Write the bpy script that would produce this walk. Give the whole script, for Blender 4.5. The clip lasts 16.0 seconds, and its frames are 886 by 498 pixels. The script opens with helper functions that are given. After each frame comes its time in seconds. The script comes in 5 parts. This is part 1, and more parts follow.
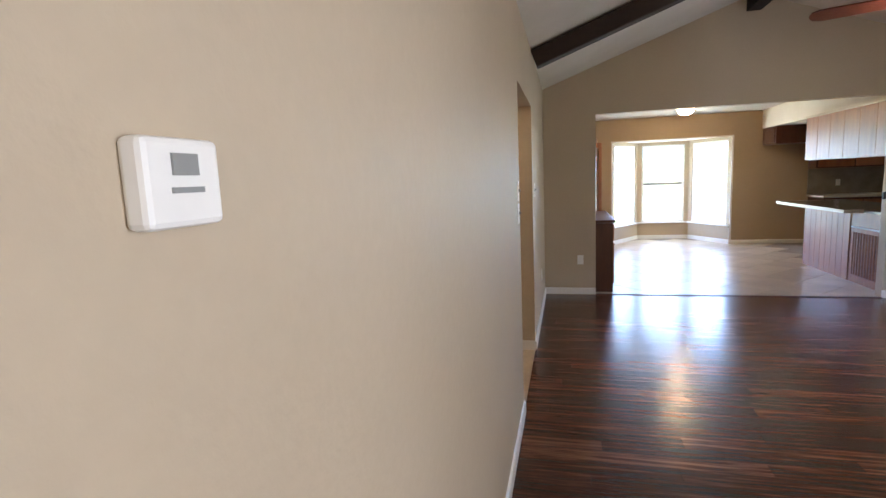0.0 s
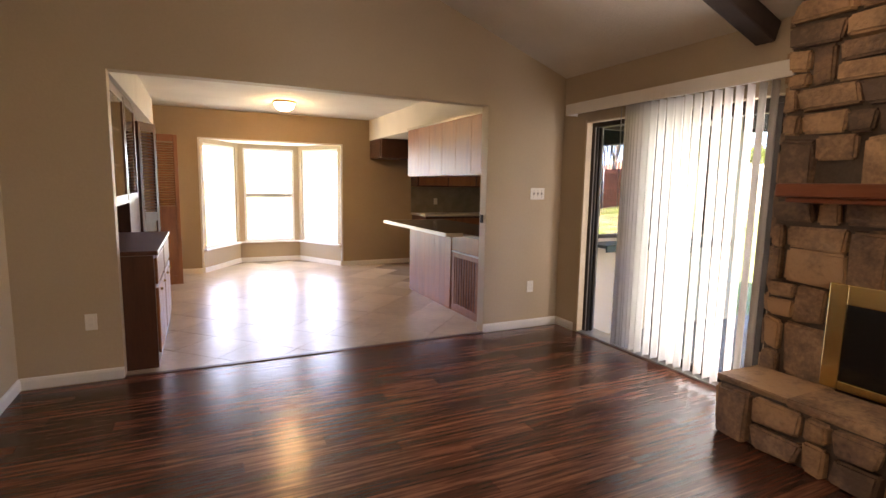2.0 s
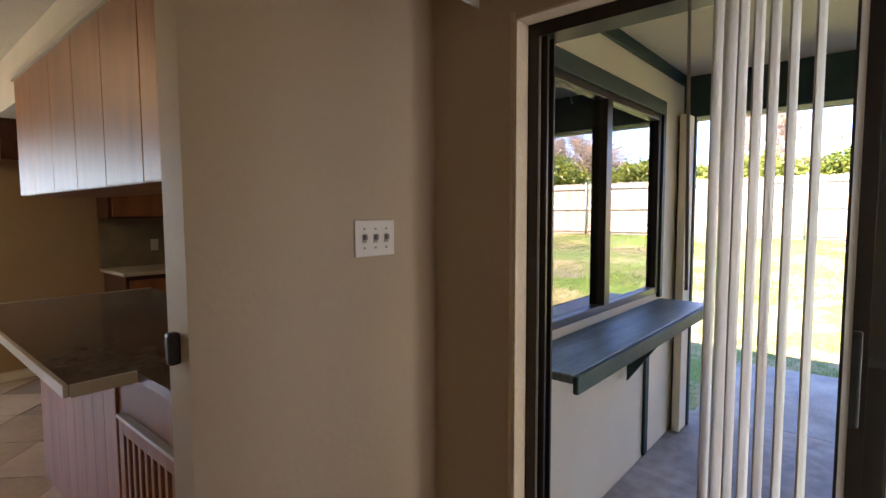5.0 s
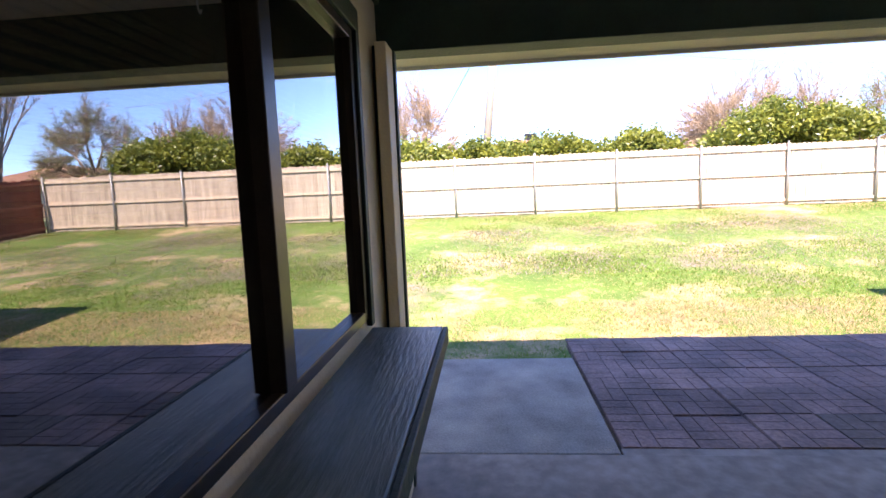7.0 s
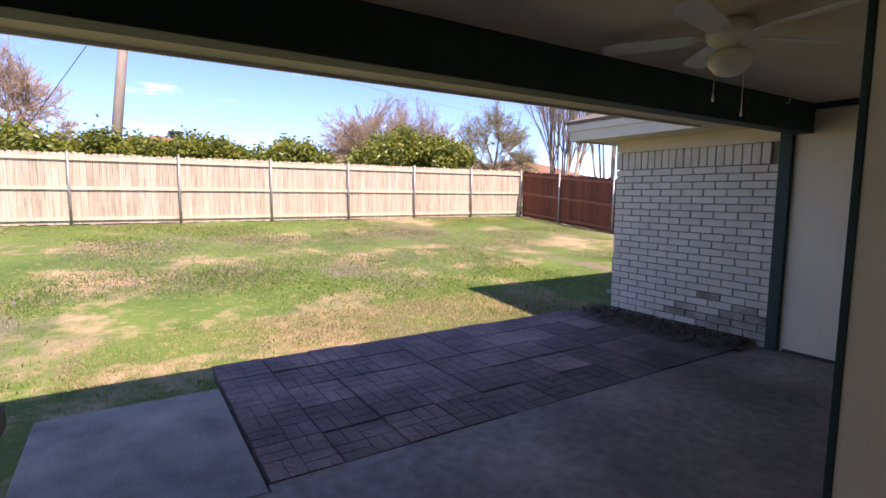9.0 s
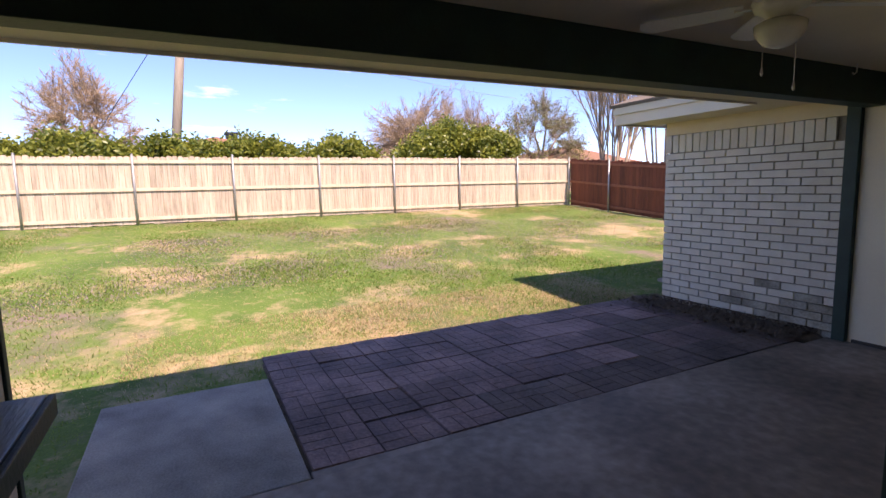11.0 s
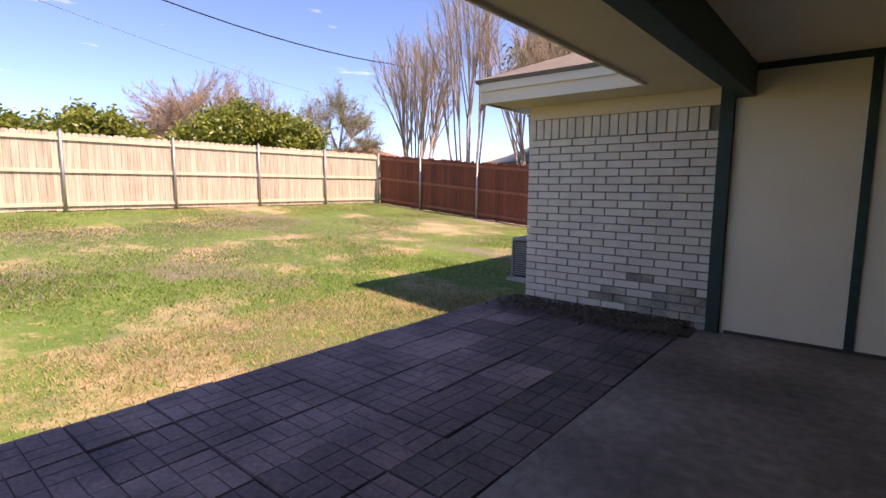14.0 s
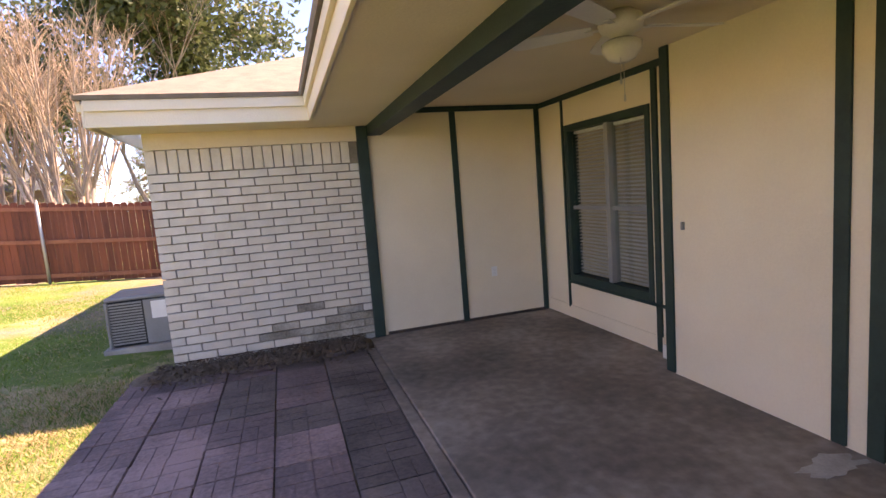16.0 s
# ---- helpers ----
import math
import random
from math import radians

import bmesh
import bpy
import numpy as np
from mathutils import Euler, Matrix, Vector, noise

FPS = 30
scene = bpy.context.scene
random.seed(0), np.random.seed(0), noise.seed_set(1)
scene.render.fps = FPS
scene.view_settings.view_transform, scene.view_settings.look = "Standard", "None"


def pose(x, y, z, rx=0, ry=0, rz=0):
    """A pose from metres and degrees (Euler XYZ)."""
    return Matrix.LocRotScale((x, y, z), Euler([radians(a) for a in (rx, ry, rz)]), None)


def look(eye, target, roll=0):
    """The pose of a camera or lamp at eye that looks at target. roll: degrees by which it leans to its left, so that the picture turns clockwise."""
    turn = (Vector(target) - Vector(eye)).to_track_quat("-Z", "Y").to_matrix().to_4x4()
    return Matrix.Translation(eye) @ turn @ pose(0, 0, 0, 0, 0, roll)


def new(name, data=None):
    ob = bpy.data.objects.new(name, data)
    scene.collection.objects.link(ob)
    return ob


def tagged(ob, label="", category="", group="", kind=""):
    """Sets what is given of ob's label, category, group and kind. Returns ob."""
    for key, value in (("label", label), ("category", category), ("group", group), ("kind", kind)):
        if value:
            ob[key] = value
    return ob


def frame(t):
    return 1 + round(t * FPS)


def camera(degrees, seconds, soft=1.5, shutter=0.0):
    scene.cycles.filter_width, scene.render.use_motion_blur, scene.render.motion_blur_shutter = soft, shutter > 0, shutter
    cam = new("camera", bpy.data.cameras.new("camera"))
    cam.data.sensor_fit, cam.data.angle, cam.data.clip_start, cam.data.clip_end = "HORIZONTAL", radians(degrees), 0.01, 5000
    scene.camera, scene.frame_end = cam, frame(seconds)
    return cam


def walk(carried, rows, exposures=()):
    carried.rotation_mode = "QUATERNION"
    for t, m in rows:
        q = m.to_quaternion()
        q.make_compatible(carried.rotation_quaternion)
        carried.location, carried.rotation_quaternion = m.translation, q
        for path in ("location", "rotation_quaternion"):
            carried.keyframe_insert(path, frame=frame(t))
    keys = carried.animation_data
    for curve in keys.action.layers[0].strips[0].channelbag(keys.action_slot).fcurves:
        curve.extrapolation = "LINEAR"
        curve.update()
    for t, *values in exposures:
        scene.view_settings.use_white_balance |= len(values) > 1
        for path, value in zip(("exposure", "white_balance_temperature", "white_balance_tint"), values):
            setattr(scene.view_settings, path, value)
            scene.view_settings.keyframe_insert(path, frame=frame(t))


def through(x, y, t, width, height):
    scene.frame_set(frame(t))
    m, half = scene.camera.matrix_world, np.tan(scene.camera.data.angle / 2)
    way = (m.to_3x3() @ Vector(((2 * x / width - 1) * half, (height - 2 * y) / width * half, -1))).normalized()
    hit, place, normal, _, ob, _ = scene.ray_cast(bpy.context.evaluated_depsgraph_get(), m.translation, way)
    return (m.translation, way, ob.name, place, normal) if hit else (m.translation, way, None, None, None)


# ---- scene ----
cam = camera(82.5, 16.0)
PATH = [
    (0, pose(-4.203, -6.364, 1.488, 82.10, 2.44, 13.65)),
    (0.5, pose(-4.186, -5.778, 1.395, 83.61, 1.28, -7.60)),
    (1, pose(-3.936, -5.223, 1.405, 83.59, 0.02, -14.66)),
    (1.5, pose(-3.620, -4.711, 1.424, 82.19, -1.14, -19.44)),
    (2, pose(-3.325, -4.166, 1.428, 82.75, -1.02, -25.50)),
    (2.5, pose(-3.060, -3.689, 1.438, 84.38, -0.49, -26.61)),
    (3, pose(-2.606, -3.124, 1.388, 86.43, 1.60, -27.80)),
    (3.2, pose(-2.559, -2.951, 1.392, 85.64, 1.15, -30.55)),
    (5.5, pose(-0.977, -0.878, 1.439, 85.96, 1.24, -54.98)),
    (6, pose(-0.630, -0.691, 1.412, 85.30, 1.57, -62.87)),
    (6.5, pose(-0.238, -0.649, 1.398, 84.80, 1.52, -72.15)),
    (7, pose(0.042, -0.638, 1.410, 83.68, 2.38, -85.05)),
    (7.5, pose(0.055, -0.809, 1.378, 84.04, 1.15, -98.8)),
    (8, pose(0.236, -0.766, 1.470, 83.89, -0.42, -113.18)),
    (8.5, pose(0.235, -0.788, 1.474, 84.58, -0.44, -121.27)),
    (9, pose(0.219, -0.776, 1.474, 83.86, -0.47, -122.25)),
    (9.5, pose(0.168, -0.756, 1.494, 83.41, -0.34, -118.28)),
    (12, pose(0.266, -0.942, 1.454, 82.65, 1.57, -116.91)),
    (12.5, pose(0.467, -1.032, 1.402, 83.89, 0.92, -124.35)),
    (13, pose(0.930, -1.285, 1.229, 83.41, 0.85, -135.61)),
    (13.5, pose(1.274, -1.278, 1.248, 83.59, 0.18, -140.43)),
    (14, pose(1.750, -1.100, 1.267, 82.94, -0.40, -140.44)),
    (14.5, pose(2.352, -1.048, 1.276, 82.49, 3.13, -140.98)),
    (15, pose(2.857, -0.982, 1.331, 82.56, 5.16, -156.00)),
    (15.5, pose(3.268, -0.973, 1.435, 82.67, 4.76, -175.97)),
    (16, pose(3.720, -0.973, 1.472, 83.16, 4.52, -197.82)),
]
walk(cam, PATH, [(0, 4.35, 5750, 15), (0.8, 4.4, 6500, 21), (2.0, 4.2, 7700, 28), (3.2, 3.75, 8300, 32), (5.3, 3.3, 7000, 22), (6.1, 2.95, 7000, 24), (6.6, 2.9, 7000, 25), (7.1, 2.2, 7100, 27), (7.6, 1.6, 7200, 29), (8.2, 1.28, 7150, 31), (14.2, 1.25, 8100, 30), (15.3, 1.5, 8700, 33), (16, 2.4, 9800, 36)])

# ---- world and sun ----
world = bpy.data.worlds.new("world")
scene.world = world
world.use_nodes = True
wn, wl = world.node_tree.nodes, world.node_tree.links
sky = wn.new("ShaderNodeTexSky")
sky.sky_type, sky.sun_disc = "NISHITA", False
SUN_DIR = Vector((1.80, 0.36, -2.55)).normalized()
sky.sun_elevation, sky.sun_rotation = math.asin(-SUN_DIR.z), math.atan2(-SUN_DIR.x, -SUN_DIR.y)
sky.air_density, sky.dust_density, sky.ozone_density, sky.altitude = 0.75, 0.0, 4.0, 1800
cloud, cramp, cmix, cmap, ctc = wn.new("ShaderNodeTexNoise"), wn.new("ShaderNodeValToRGB"), wn.new("ShaderNodeMix"), wn.new("ShaderNodeMapping"), wn.new("ShaderNodeTexCoord")
cmap.inputs["Scale"].default_value = (2.6, 2.6, 15)
cloud.inputs["Scale"].default_value, cloud.inputs["Detail"].default_value, cloud.inputs["Roughness"].default_value = 2.2, 7, 0.55
cramp.color_ramp.elements[0].position, cramp.color_ramp.elements[1].position = 0.66, 0.84
cramp.color_ramp.elements[1].color = (0.75, 0.75, 0.75, 1)
cmix.data_type = "RGBA"
cmix.inputs[7].default_value = (6.0, 6.1, 6.3, 1)
wl.new(ctc.outputs["Generated"], cmap.inputs["Vector"])
wl.new(cmap.outputs[0], cloud.inputs["Vector"])
wl.new(cloud.outputs[0], cramp.inputs[0])
wl.new(cramp.outputs[0], cmix.inputs[0])
deep = wn.new("ShaderNodeMix")
deep.data_type, deep.blend_type = "RGBA", "MULTIPLY"
deep.inputs[0].default_value = 1.0
deep.inputs[7].default_value = (0.76, 0.87, 1.0, 1)
wl.new(sky.outputs[0], deep.inputs[6])
wl.new(deep.outputs[2], cmix.inputs[6])
wl.new(cmix.outputs[2], wn["Background"].inputs[0])
wn["Background"].inputs[1].default_value = 0.15
sun = new("sun", bpy.data.lights.new("sun", "SUN"))
sun.data.energy, sun.data.angle, sun.data.color = 3.5, radians(0.5), (1.0, 0.95, 0.87)
sun.matrix_world = look((0, 0, 30), Vector((0, 0, 30)) + SUN_DIR)
# daylight through the three bay windows
for x, y, tx, ty, w in ((-3.10, 4.96, -1.9, 4.2, 0.95), (-2.21, 5.50, -2.21, 4.0, 0.92), (-1.32, 4.96, -2.5, 4.2, 0.95)):
    sky_light = new("bay_daylight", bpy.data.lights.new("bay_daylight", "AREA"))
    sky_light.data.shape, sky_light.data.size, sky_light.data.size_y, sky_light.data.energy = "RECTANGLE", w, 1.55, 1.8
    sky_light.data.color = (0.93, 0.96, 1.0)
    sky_light.matrix_world = look((x, y, 1.19), (tx, ty, 1.19))
# daylight behind the blinds of the patio door
door_light = new("door_daylight", bpy.data.lights.new("door_daylight", "AREA"))
door_light.data.shape, door_light.data.size, door_light.data.size_y, door_light.data.energy = "RECTANGLE", 0.86, 1.9, 2.5
door_light.data.color = (0.93, 0.97, 1.0)
door_light.matrix_world = look((0.172, -1.66, 1.05), (-1.0, -1.2, 1.05))

# added fill lamp at an assumed side window, behind the start of the walk
side_light = new("side_fill", bpy.data.lights.new("side_fill", "AREA"))
side_light.data.shape, side_light.data.size, side_light.data.size_y, side_light.data.energy = "RECTANGLE", 1.2, 1.4, 8.6
side_light.data.color = (0.95, 0.97, 1.0)
side_light.matrix_world = look((-0.01, -7.55, 1.35), (-4.4, -7.55, 1.35))


# ---- materials ----
def mat(name, c1, c2=None, rough=0.6, metal=0.0, scale=4.0, fine=60.0, bump=0.15, stretch=(1, 1, 1), per_object=0.0, per_island=0.0, spec=0.5, c3=None):
    m = bpy.data.materials.new(name)
    m.use_nodes = True
    n, l = m.node_tree.nodes, m.node_tree.links
    b = n["Principled BSDF"]
    tc, mp = n.new("ShaderNodeTexCoord"), n.new("ShaderNodeMapping")
    geo = n.new("ShaderNodeNewGeometry")
    mp.inputs["Scale"].default_value = stretch
    l.new(geo.outputs["Position"], mp.inputs["Vector"])
    big, small = n.new("ShaderNodeTexNoise"), n.new("ShaderNodeTexNoise")
    big.inputs["Scale"].default_value, big.inputs["Detail"].default_value = scale, 6
    small.inputs["Scale"].default_value, small.inputs["Detail"].default_value = fine, 4
    l.new(mp.outputs[0], big.inputs["Vector"])
    l.new(mp.outputs[0], small.inputs["Vector"])
    add = n.new("ShaderNodeMath")
    add.operation = "MULTIPLY_ADD"
    l.new(small.outputs[0], add.inputs[0])
    add.inputs[1].default_value = 0.45
    l.new(big.outputs[0], add.inputs[2])
    fac = add.outputs[0]
    for amount, src in ((per_object, "obj"), (per_island, "isl")):
        if amount:
            if src == "obj":
                o = n.new("ShaderNodeObjectInfo").outputs["Random"]
            else:
                o = geo.outputs["Random Per Island"]
            a2 = n.new("ShaderNodeMath")
            a2.operation = "MULTIPLY_ADD"
            l.new(o, a2.inputs[0])
            a2.inputs[1].default_value = amount
            l.new(fac, a2.inputs[2])
            a3 = n.new("ShaderNodeMath")
            a3.operation = "SUBTRACT"
            l.new(a2.outputs[0], a3.inputs[0])
            a3.inputs[1].default_value = amount / 2
            fac = a3.outputs[0]
    ramp = n.new("ShaderNodeValToRGB")
    c2 = c2 or tuple(0.82 * v for v in c1)
    ramp.color_ramp.elements[0].position, ramp.color_ramp.elements[1].position = 0.45, 0.98
    ramp.color_ramp.elements[0].color, ramp.color_ramp.elements[1].color = (*c2, 1), (*c1, 1)
    if c3:
        e = ramp.color_ramp.elements.new(0.72)
        e.color = (*c3, 1)
    l.new(fac, ramp.inputs[0])
    l.new(ramp.outputs[0], b.inputs["Base Color"])
    b.inputs["Roughness"].default_value, b.inputs["Metallic"].default_value = rough, metal
    b.inputs["Specular IOR Level"].default_value = spec
    if bump:
        bp = n.new("ShaderNodeBump")
        bp.inputs["Strength"].default_value, bp.inputs["Distance"].default_value = bump, 0.01
        l.new(small.outputs[0], bp.inputs["Height"])
        l.new(bp.outputs[0], b.inputs["Normal"])
    return m


def glass_mat(name, tint=(0.95, 0.98, 0.97), mirror=0.04):
    m = bpy.data.materials.new(name)
    m.use_nodes = True
    n, l = m.node_tree.nodes, m.node_tree.links
    n.remove(n["Principled BSDF"])
    t, g, f, mx = n.new("ShaderNodeBsdfTransparent"), n.new("ShaderNodeBsdfGlossy"), n.new("ShaderNodeLayerWeight"), n.new("ShaderNodeMixShader")
    pw, ma = n.new("ShaderNodeMath"), n.new("ShaderNodeMath")
    pw.operation, ma.operation = "POWER", "MULTIPLY_ADD"
    pw.inputs[1].default_value, ma.inputs[1].default_value, ma.inputs[2].default_value = 4.0, 0.9, mirror
    l.new(f.outputs["Facing"], pw.inputs[0])
    l.new(pw.outputs[0], ma.inputs[0])
    t.inputs[0].default_value = (*tint, 1)
    g.inputs["Roughness"].default_value = 0.0
    l.new(ma.outputs[0], mx.inputs[0])
    l.new(t.outputs[0], mx.inputs[1])
    l.new(g.outputs[0], mx.inputs[2])
    l.new(mx.outputs[0], n["Material Output"].inputs[0])
    return m


def lamp_mat(name, colour, strength):
    m = bpy.data.materials.new(name)
    m.use_nodes = True
    b = m.node_tree.nodes["Principled BSDF"]
    b.inputs["Base Color"].default_value = (0.9, 0.85, 0.75, 1)
    b.inputs["Emission Color"].default_value = (*colour, 1)
    b.inputs["Emission Strength"].default_value = strength
    return m


def cloth_mat(name, colour, through):
    m = bpy.data.materials.new(name)
    m.use_nodes = True
    n, l = m.node_tree.nodes, m.node_tree.links
    d, t, mx = n["Principled BSDF"], n.new("ShaderNodeBsdfTranslucent"), n.new("ShaderNodeMixShader")
    d.inputs["Base Color"].default_value = (*colour, 1)
    d.inputs["Roughness"].default_value = 0.55
    t.inputs[0].default_value = (*colour, 1)
    mx.inputs[0].default_value = through
    l.new(d.outputs[0], mx.inputs[1])
    l.new(t.outputs[0], mx.inputs[2])
    l.new(mx.outputs[0], n["Material Output"].inputs[0])
    return m


PAINT = mat("tan_wall_paint", (0.50, 0.41, 0.285), (0.45, 0.365, 0.25), 0.6, scale=1.2, fine=45, bump=0.12)
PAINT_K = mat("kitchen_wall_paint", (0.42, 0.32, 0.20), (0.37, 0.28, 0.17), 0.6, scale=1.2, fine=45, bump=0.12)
CEIL = mat("ceiling_texture_paint", (0.74, 0.70, 0.62), (0.64, 0.60, 0.52), 0.8, scale=2, fine=70, bump=0.6)
TRIM = mat("white_trim_paint", (0.8, 0.78, 0.73), (0.7, 0.68, 0.62), 0.35, bump=0.05)
BEAM = mat("dark_stained_beam", (0.035, 0.02, 0.014), (0.018, 0.01, 0.008), 0.75, scale=3, fine=30, stretch=(1, 1, 6), bump=0.4)
PLANK = mat("dark_laminate", (0.25, 0.105, 0.058), (0.024, 0.010, 0.008), 0.22, scale=3.0, fine=10, stretch=(0.7, 14, 1), per_object=0.22, bump=0.06, c3=(0.085, 0.032, 0.02))
TILE = mat("beige_tile", (0.56, 0.47, 0.35), (0.36, 0.285, 0.20), 0.31, scale=2.2, fine=18, per_object=0.3, bump=0.1)
GROUT = mat("tile_grout", (0.36, 0.31, 0.25), (0.26, 0.22, 0.18), 0.8)
CAB = mat("oak_cabinet", (0.37, 0.145, 0.05), (0.20, 0.075, 0.03), 0.4, scale=2.5, fine=25, stretch=(4, 4, 0.5), bump=0.08, per_object=0.2)
CAB_DARK = mat("dark_walnut_cabinet", (0.10, 0.038, 0.02), (0.05, 0.018, 0.01), 0.3, scale=2.5, fine=25, stretch=(4, 4, 0.5), bump=0.08)
COUNTER = mat("grey_speckled_laminate_top", (0.20, 0.17, 0.14), (0.10, 0.085, 0.07), 0.15, scale=30, fine=180, bump=0.02)
EDGE = mat("light_counter_edge", (0.6, 0.55, 0.45), rough=0.3)
SPLASH = mat("stone_backsplash", (0.30, 0.27, 0.21), (0.18, 0.16, 0.12), 0.4, scale=6)
STONE = mat("fireplace_stone", (0.48, 0.31, 0.17), (0.12, 0.08, 0.055), 0.7, scale=5, fine=40, bump=0.7, per_object=0.6, c3=(0.27, 0.17, 0.10))
MORTAR = mat("stone_mortar", (0.13, 0.10, 0.075), (0.08, 0.06, 0.045), 0.9, bump=0.5)
MANTEL = mat("mantel_wood", (0.27, 0.09, 0.04), (0.17, 0.05, 0.022), 0.35, fine=30, stretch=(4, 0.6, 4))
BRASS = mat("brass", (0.75, 0.56, 0.25), (0.6, 0.42, 0.16), 0.25, metal=1.0, bump=0.02)
BLACK = mat("black_metal", (0.02, 0.02, 0.02), rough=0.4)
BRONZE = mat("dark_bronze_aluminium", (0.045, 0.035, 0.028), (0.025, 0.02, 0.016), 0.35, metal=0.5, bump=0.03)
SILVER = mat("worn_aluminium", (0.5, 0.49, 0.46), (0.35, 0.34, 0.32), 0.4, metal=0.8)
VINYL = cloth_mat("white_vinyl_slat", (0.74, 0.72, 0.68), 0.22)
PLASTIC = mat("white_plastic", (0.82, 0.80, 0.74), (0.76, 0.74, 0.68), 0.35, bump=0.0)
GREY = mat("grey_plastic", (0.28, 0.28, 0.26), rough=0.4, bump=0)
WHITE_METAL = mat("white_enamel", (0.75, 0.72, 0.64), (0.62, 0.58, 0.5), 0.35, bump=0.02)
GLASS = glass_mat("window_glass")
KGLASS = glass_mat("dark_window_glass", (0.42, 0.44, 0.44), 0.34)
LAMP_K = lamp_mat("kitchen_lamp_glow", (1.0, 0.66, 0.30), 6.0)
LAMP_H = lamp_mat("dim_hall_lamp_glow", (1.0, 0.72, 0.42), 2.2)
LAMP_F = lamp_mat("fan_bulb_glow", (1.0, 0.82, 0.60), 3.6)
CREAM = mat("cream_siding_paint", (0.82, 0.71, 0.52), (0.73, 0.62, 0.445), 0.6, scale=1.5, fine=70, bump=0.25)
PLASTER = mat("cream_plaster_return", (0.66, 0.56, 0.40), (0.54, 0.45, 0.31), 0.7, scale=6, fine=50, bump=0.5)
SOFFIT = mat("cream_soffit_paint", (0.76, 0.645, 0.465), (0.66, 0.555, 0.395), 0.65, scale=1.3, fine=60, bump=0.25)
GREEN = mat("dark_green_trim_paint", (0.014, 0.045, 0.034), (0.007, 0.024, 0.019), 0.6, scale=5, fine=50, bump=0.25)
BARTOP = mat("weathered_green_board", (0.22, 0.265, 0.26), (0.055, 0.08, 0.08), 0.38, scale=4, fine=30, stretch=(0.4, 3, 1), bump=0.4)
BRICK = mat("painted_white_brick", (0.72, 0.66, 0.55), (0.58, 0.52, 0.42), 0.7, scale=5, fine=60, bump=0.45, per_object=0.25)
BRICK_OLD = mat("mildewed_white_brick", (0.58, 0.52, 0.42), (0.09, 0.08, 0.055), 0.8, scale=3.2, fine=40, bump=0.45, per_object=0.15)
JOINT = mat("brick_mortar", (0.32, 0.275, 0.21), (0.18, 0.15, 0.115), 0.9, bump=0.4)
SHINGLE = mat("tan_shingles", (0.25, 0.20, 0.155), (0.16, 0.13, 0.10), 0.9, scale=6, fine=90, bump=0.5)
CONCRETE = mat("patio_concrete", (0.42, 0.345, 0.285), (0.085, 0.068, 0.055), 0.65, scale=0.9, fine=12, bump=0.15, c3=(0.225, 0.18, 0.145))
PAD = mat("rough_grey_concrete", (0.44, 0.40, 0.345), (0.16, 0.145, 0.13), 0.8, scale=2.6, fine=70, bump=0.5)
PAVER = mat("purple_red_paver", (0.40, 0.255, 0.225), (0.10, 0.07, 0.066), 0.8, scale=1.7, fine=35, bump=0.8, per_object=0.25, c3=(0.21, 0.137, 0.125))
PAVER_OLD = mat("mossy_dark_paver", (0.24, 0.175, 0.15), (0.07, 0.054, 0.046), 0.85, scale=2.2, fine=35, bump=0.8, per_object=0.2)
SOIL = mat("leaf_litter_soil", (0.21, 0.15, 0.10), (0.06, 0.043, 0.03), 0.95, scale=9, fine=90, bump=0.9)
FENCE_L = mat("weathered_light_cedar", (0.70, 0.57, 0.43), (0.36, 0.28, 0.205), 0.8, scale=3, fine=20, stretch=(9, 9, 0.5), per_object=0.22, bump=0.3)
FENCE_D = mat("red_stained_cedar", (0.24, 0.062, 0.028), (0.12, 0.03, 0.015), 0.7, scale=3, fine=20, stretch=(6, 6, 0.5), per_object=0.4, bump=0.3)
RAIL_L = mat("pale_cedar_rail", (0.78, 0.63, 0.46), (0.55, 0.43, 0.30), 0.8, scale=3, fine=20, bump=0.3)
RAIL_D = mat("faded_red_rail", (0.36, 0.13, 0.07), (0.22, 0.07, 0.035), 0.7, scale=3, fine=20, bump=0.3)
GALV = mat("galvanised_post", (0.46, 0.45, 0.43), (0.32, 0.31, 0.29), 0.5, metal=0.6)
ACGREY = mat("grey_painted_steel", (0.28, 0.28, 0.27), (0.2, 0.2, 0.19), 0.45, metal=0.2)
BARK = mat("grey_bark", (0.34, 0.26, 0.20), (0.19, 0.14, 0.105), 0.9, scale=6, fine=40, bump=0.5)
TWIG = mat("brown_twigs", (0.38, 0.28, 0.22), (0.24, 0.17, 0.135), 0.9, bump=0)
LEAF = mat("photinia_leaf", (0.36, 0.37, 0.06), (0.10, 0.14, 0.025), 0.4, scale=2, fine=9, per_island=0.6, bump=0)
LEAF_Y = mat("spring_yellow_leaf", (0.34, 0.36, 0.09), (0.20, 0.23, 0.06), 0.6, scale=2, fine=9, per_island=0.6, bump=0)
LEAF_O = mat("live_oak_leaf", (0.15, 0.18, 0.08), (0.05, 0.07, 0.03), 0.6, scale=2, fine=9, per_island=0.6, bump=0)
ROOF_O = mat("rust_brown_roof", (0.36, 0.18, 0.105), (0.24, 0.12, 0.075), 0.9, scale=4, fine=50)
ROOF_G = mat("grey_roof", (0.16, 0.17, 0.19), (0.1, 0.11, 0.12), 0.9, scale=4, fine=50)
HOUSE = mat("far_house_brick", (0.33, 0.22, 0.16), (0.25, 0.16, 0.12), 0.8)
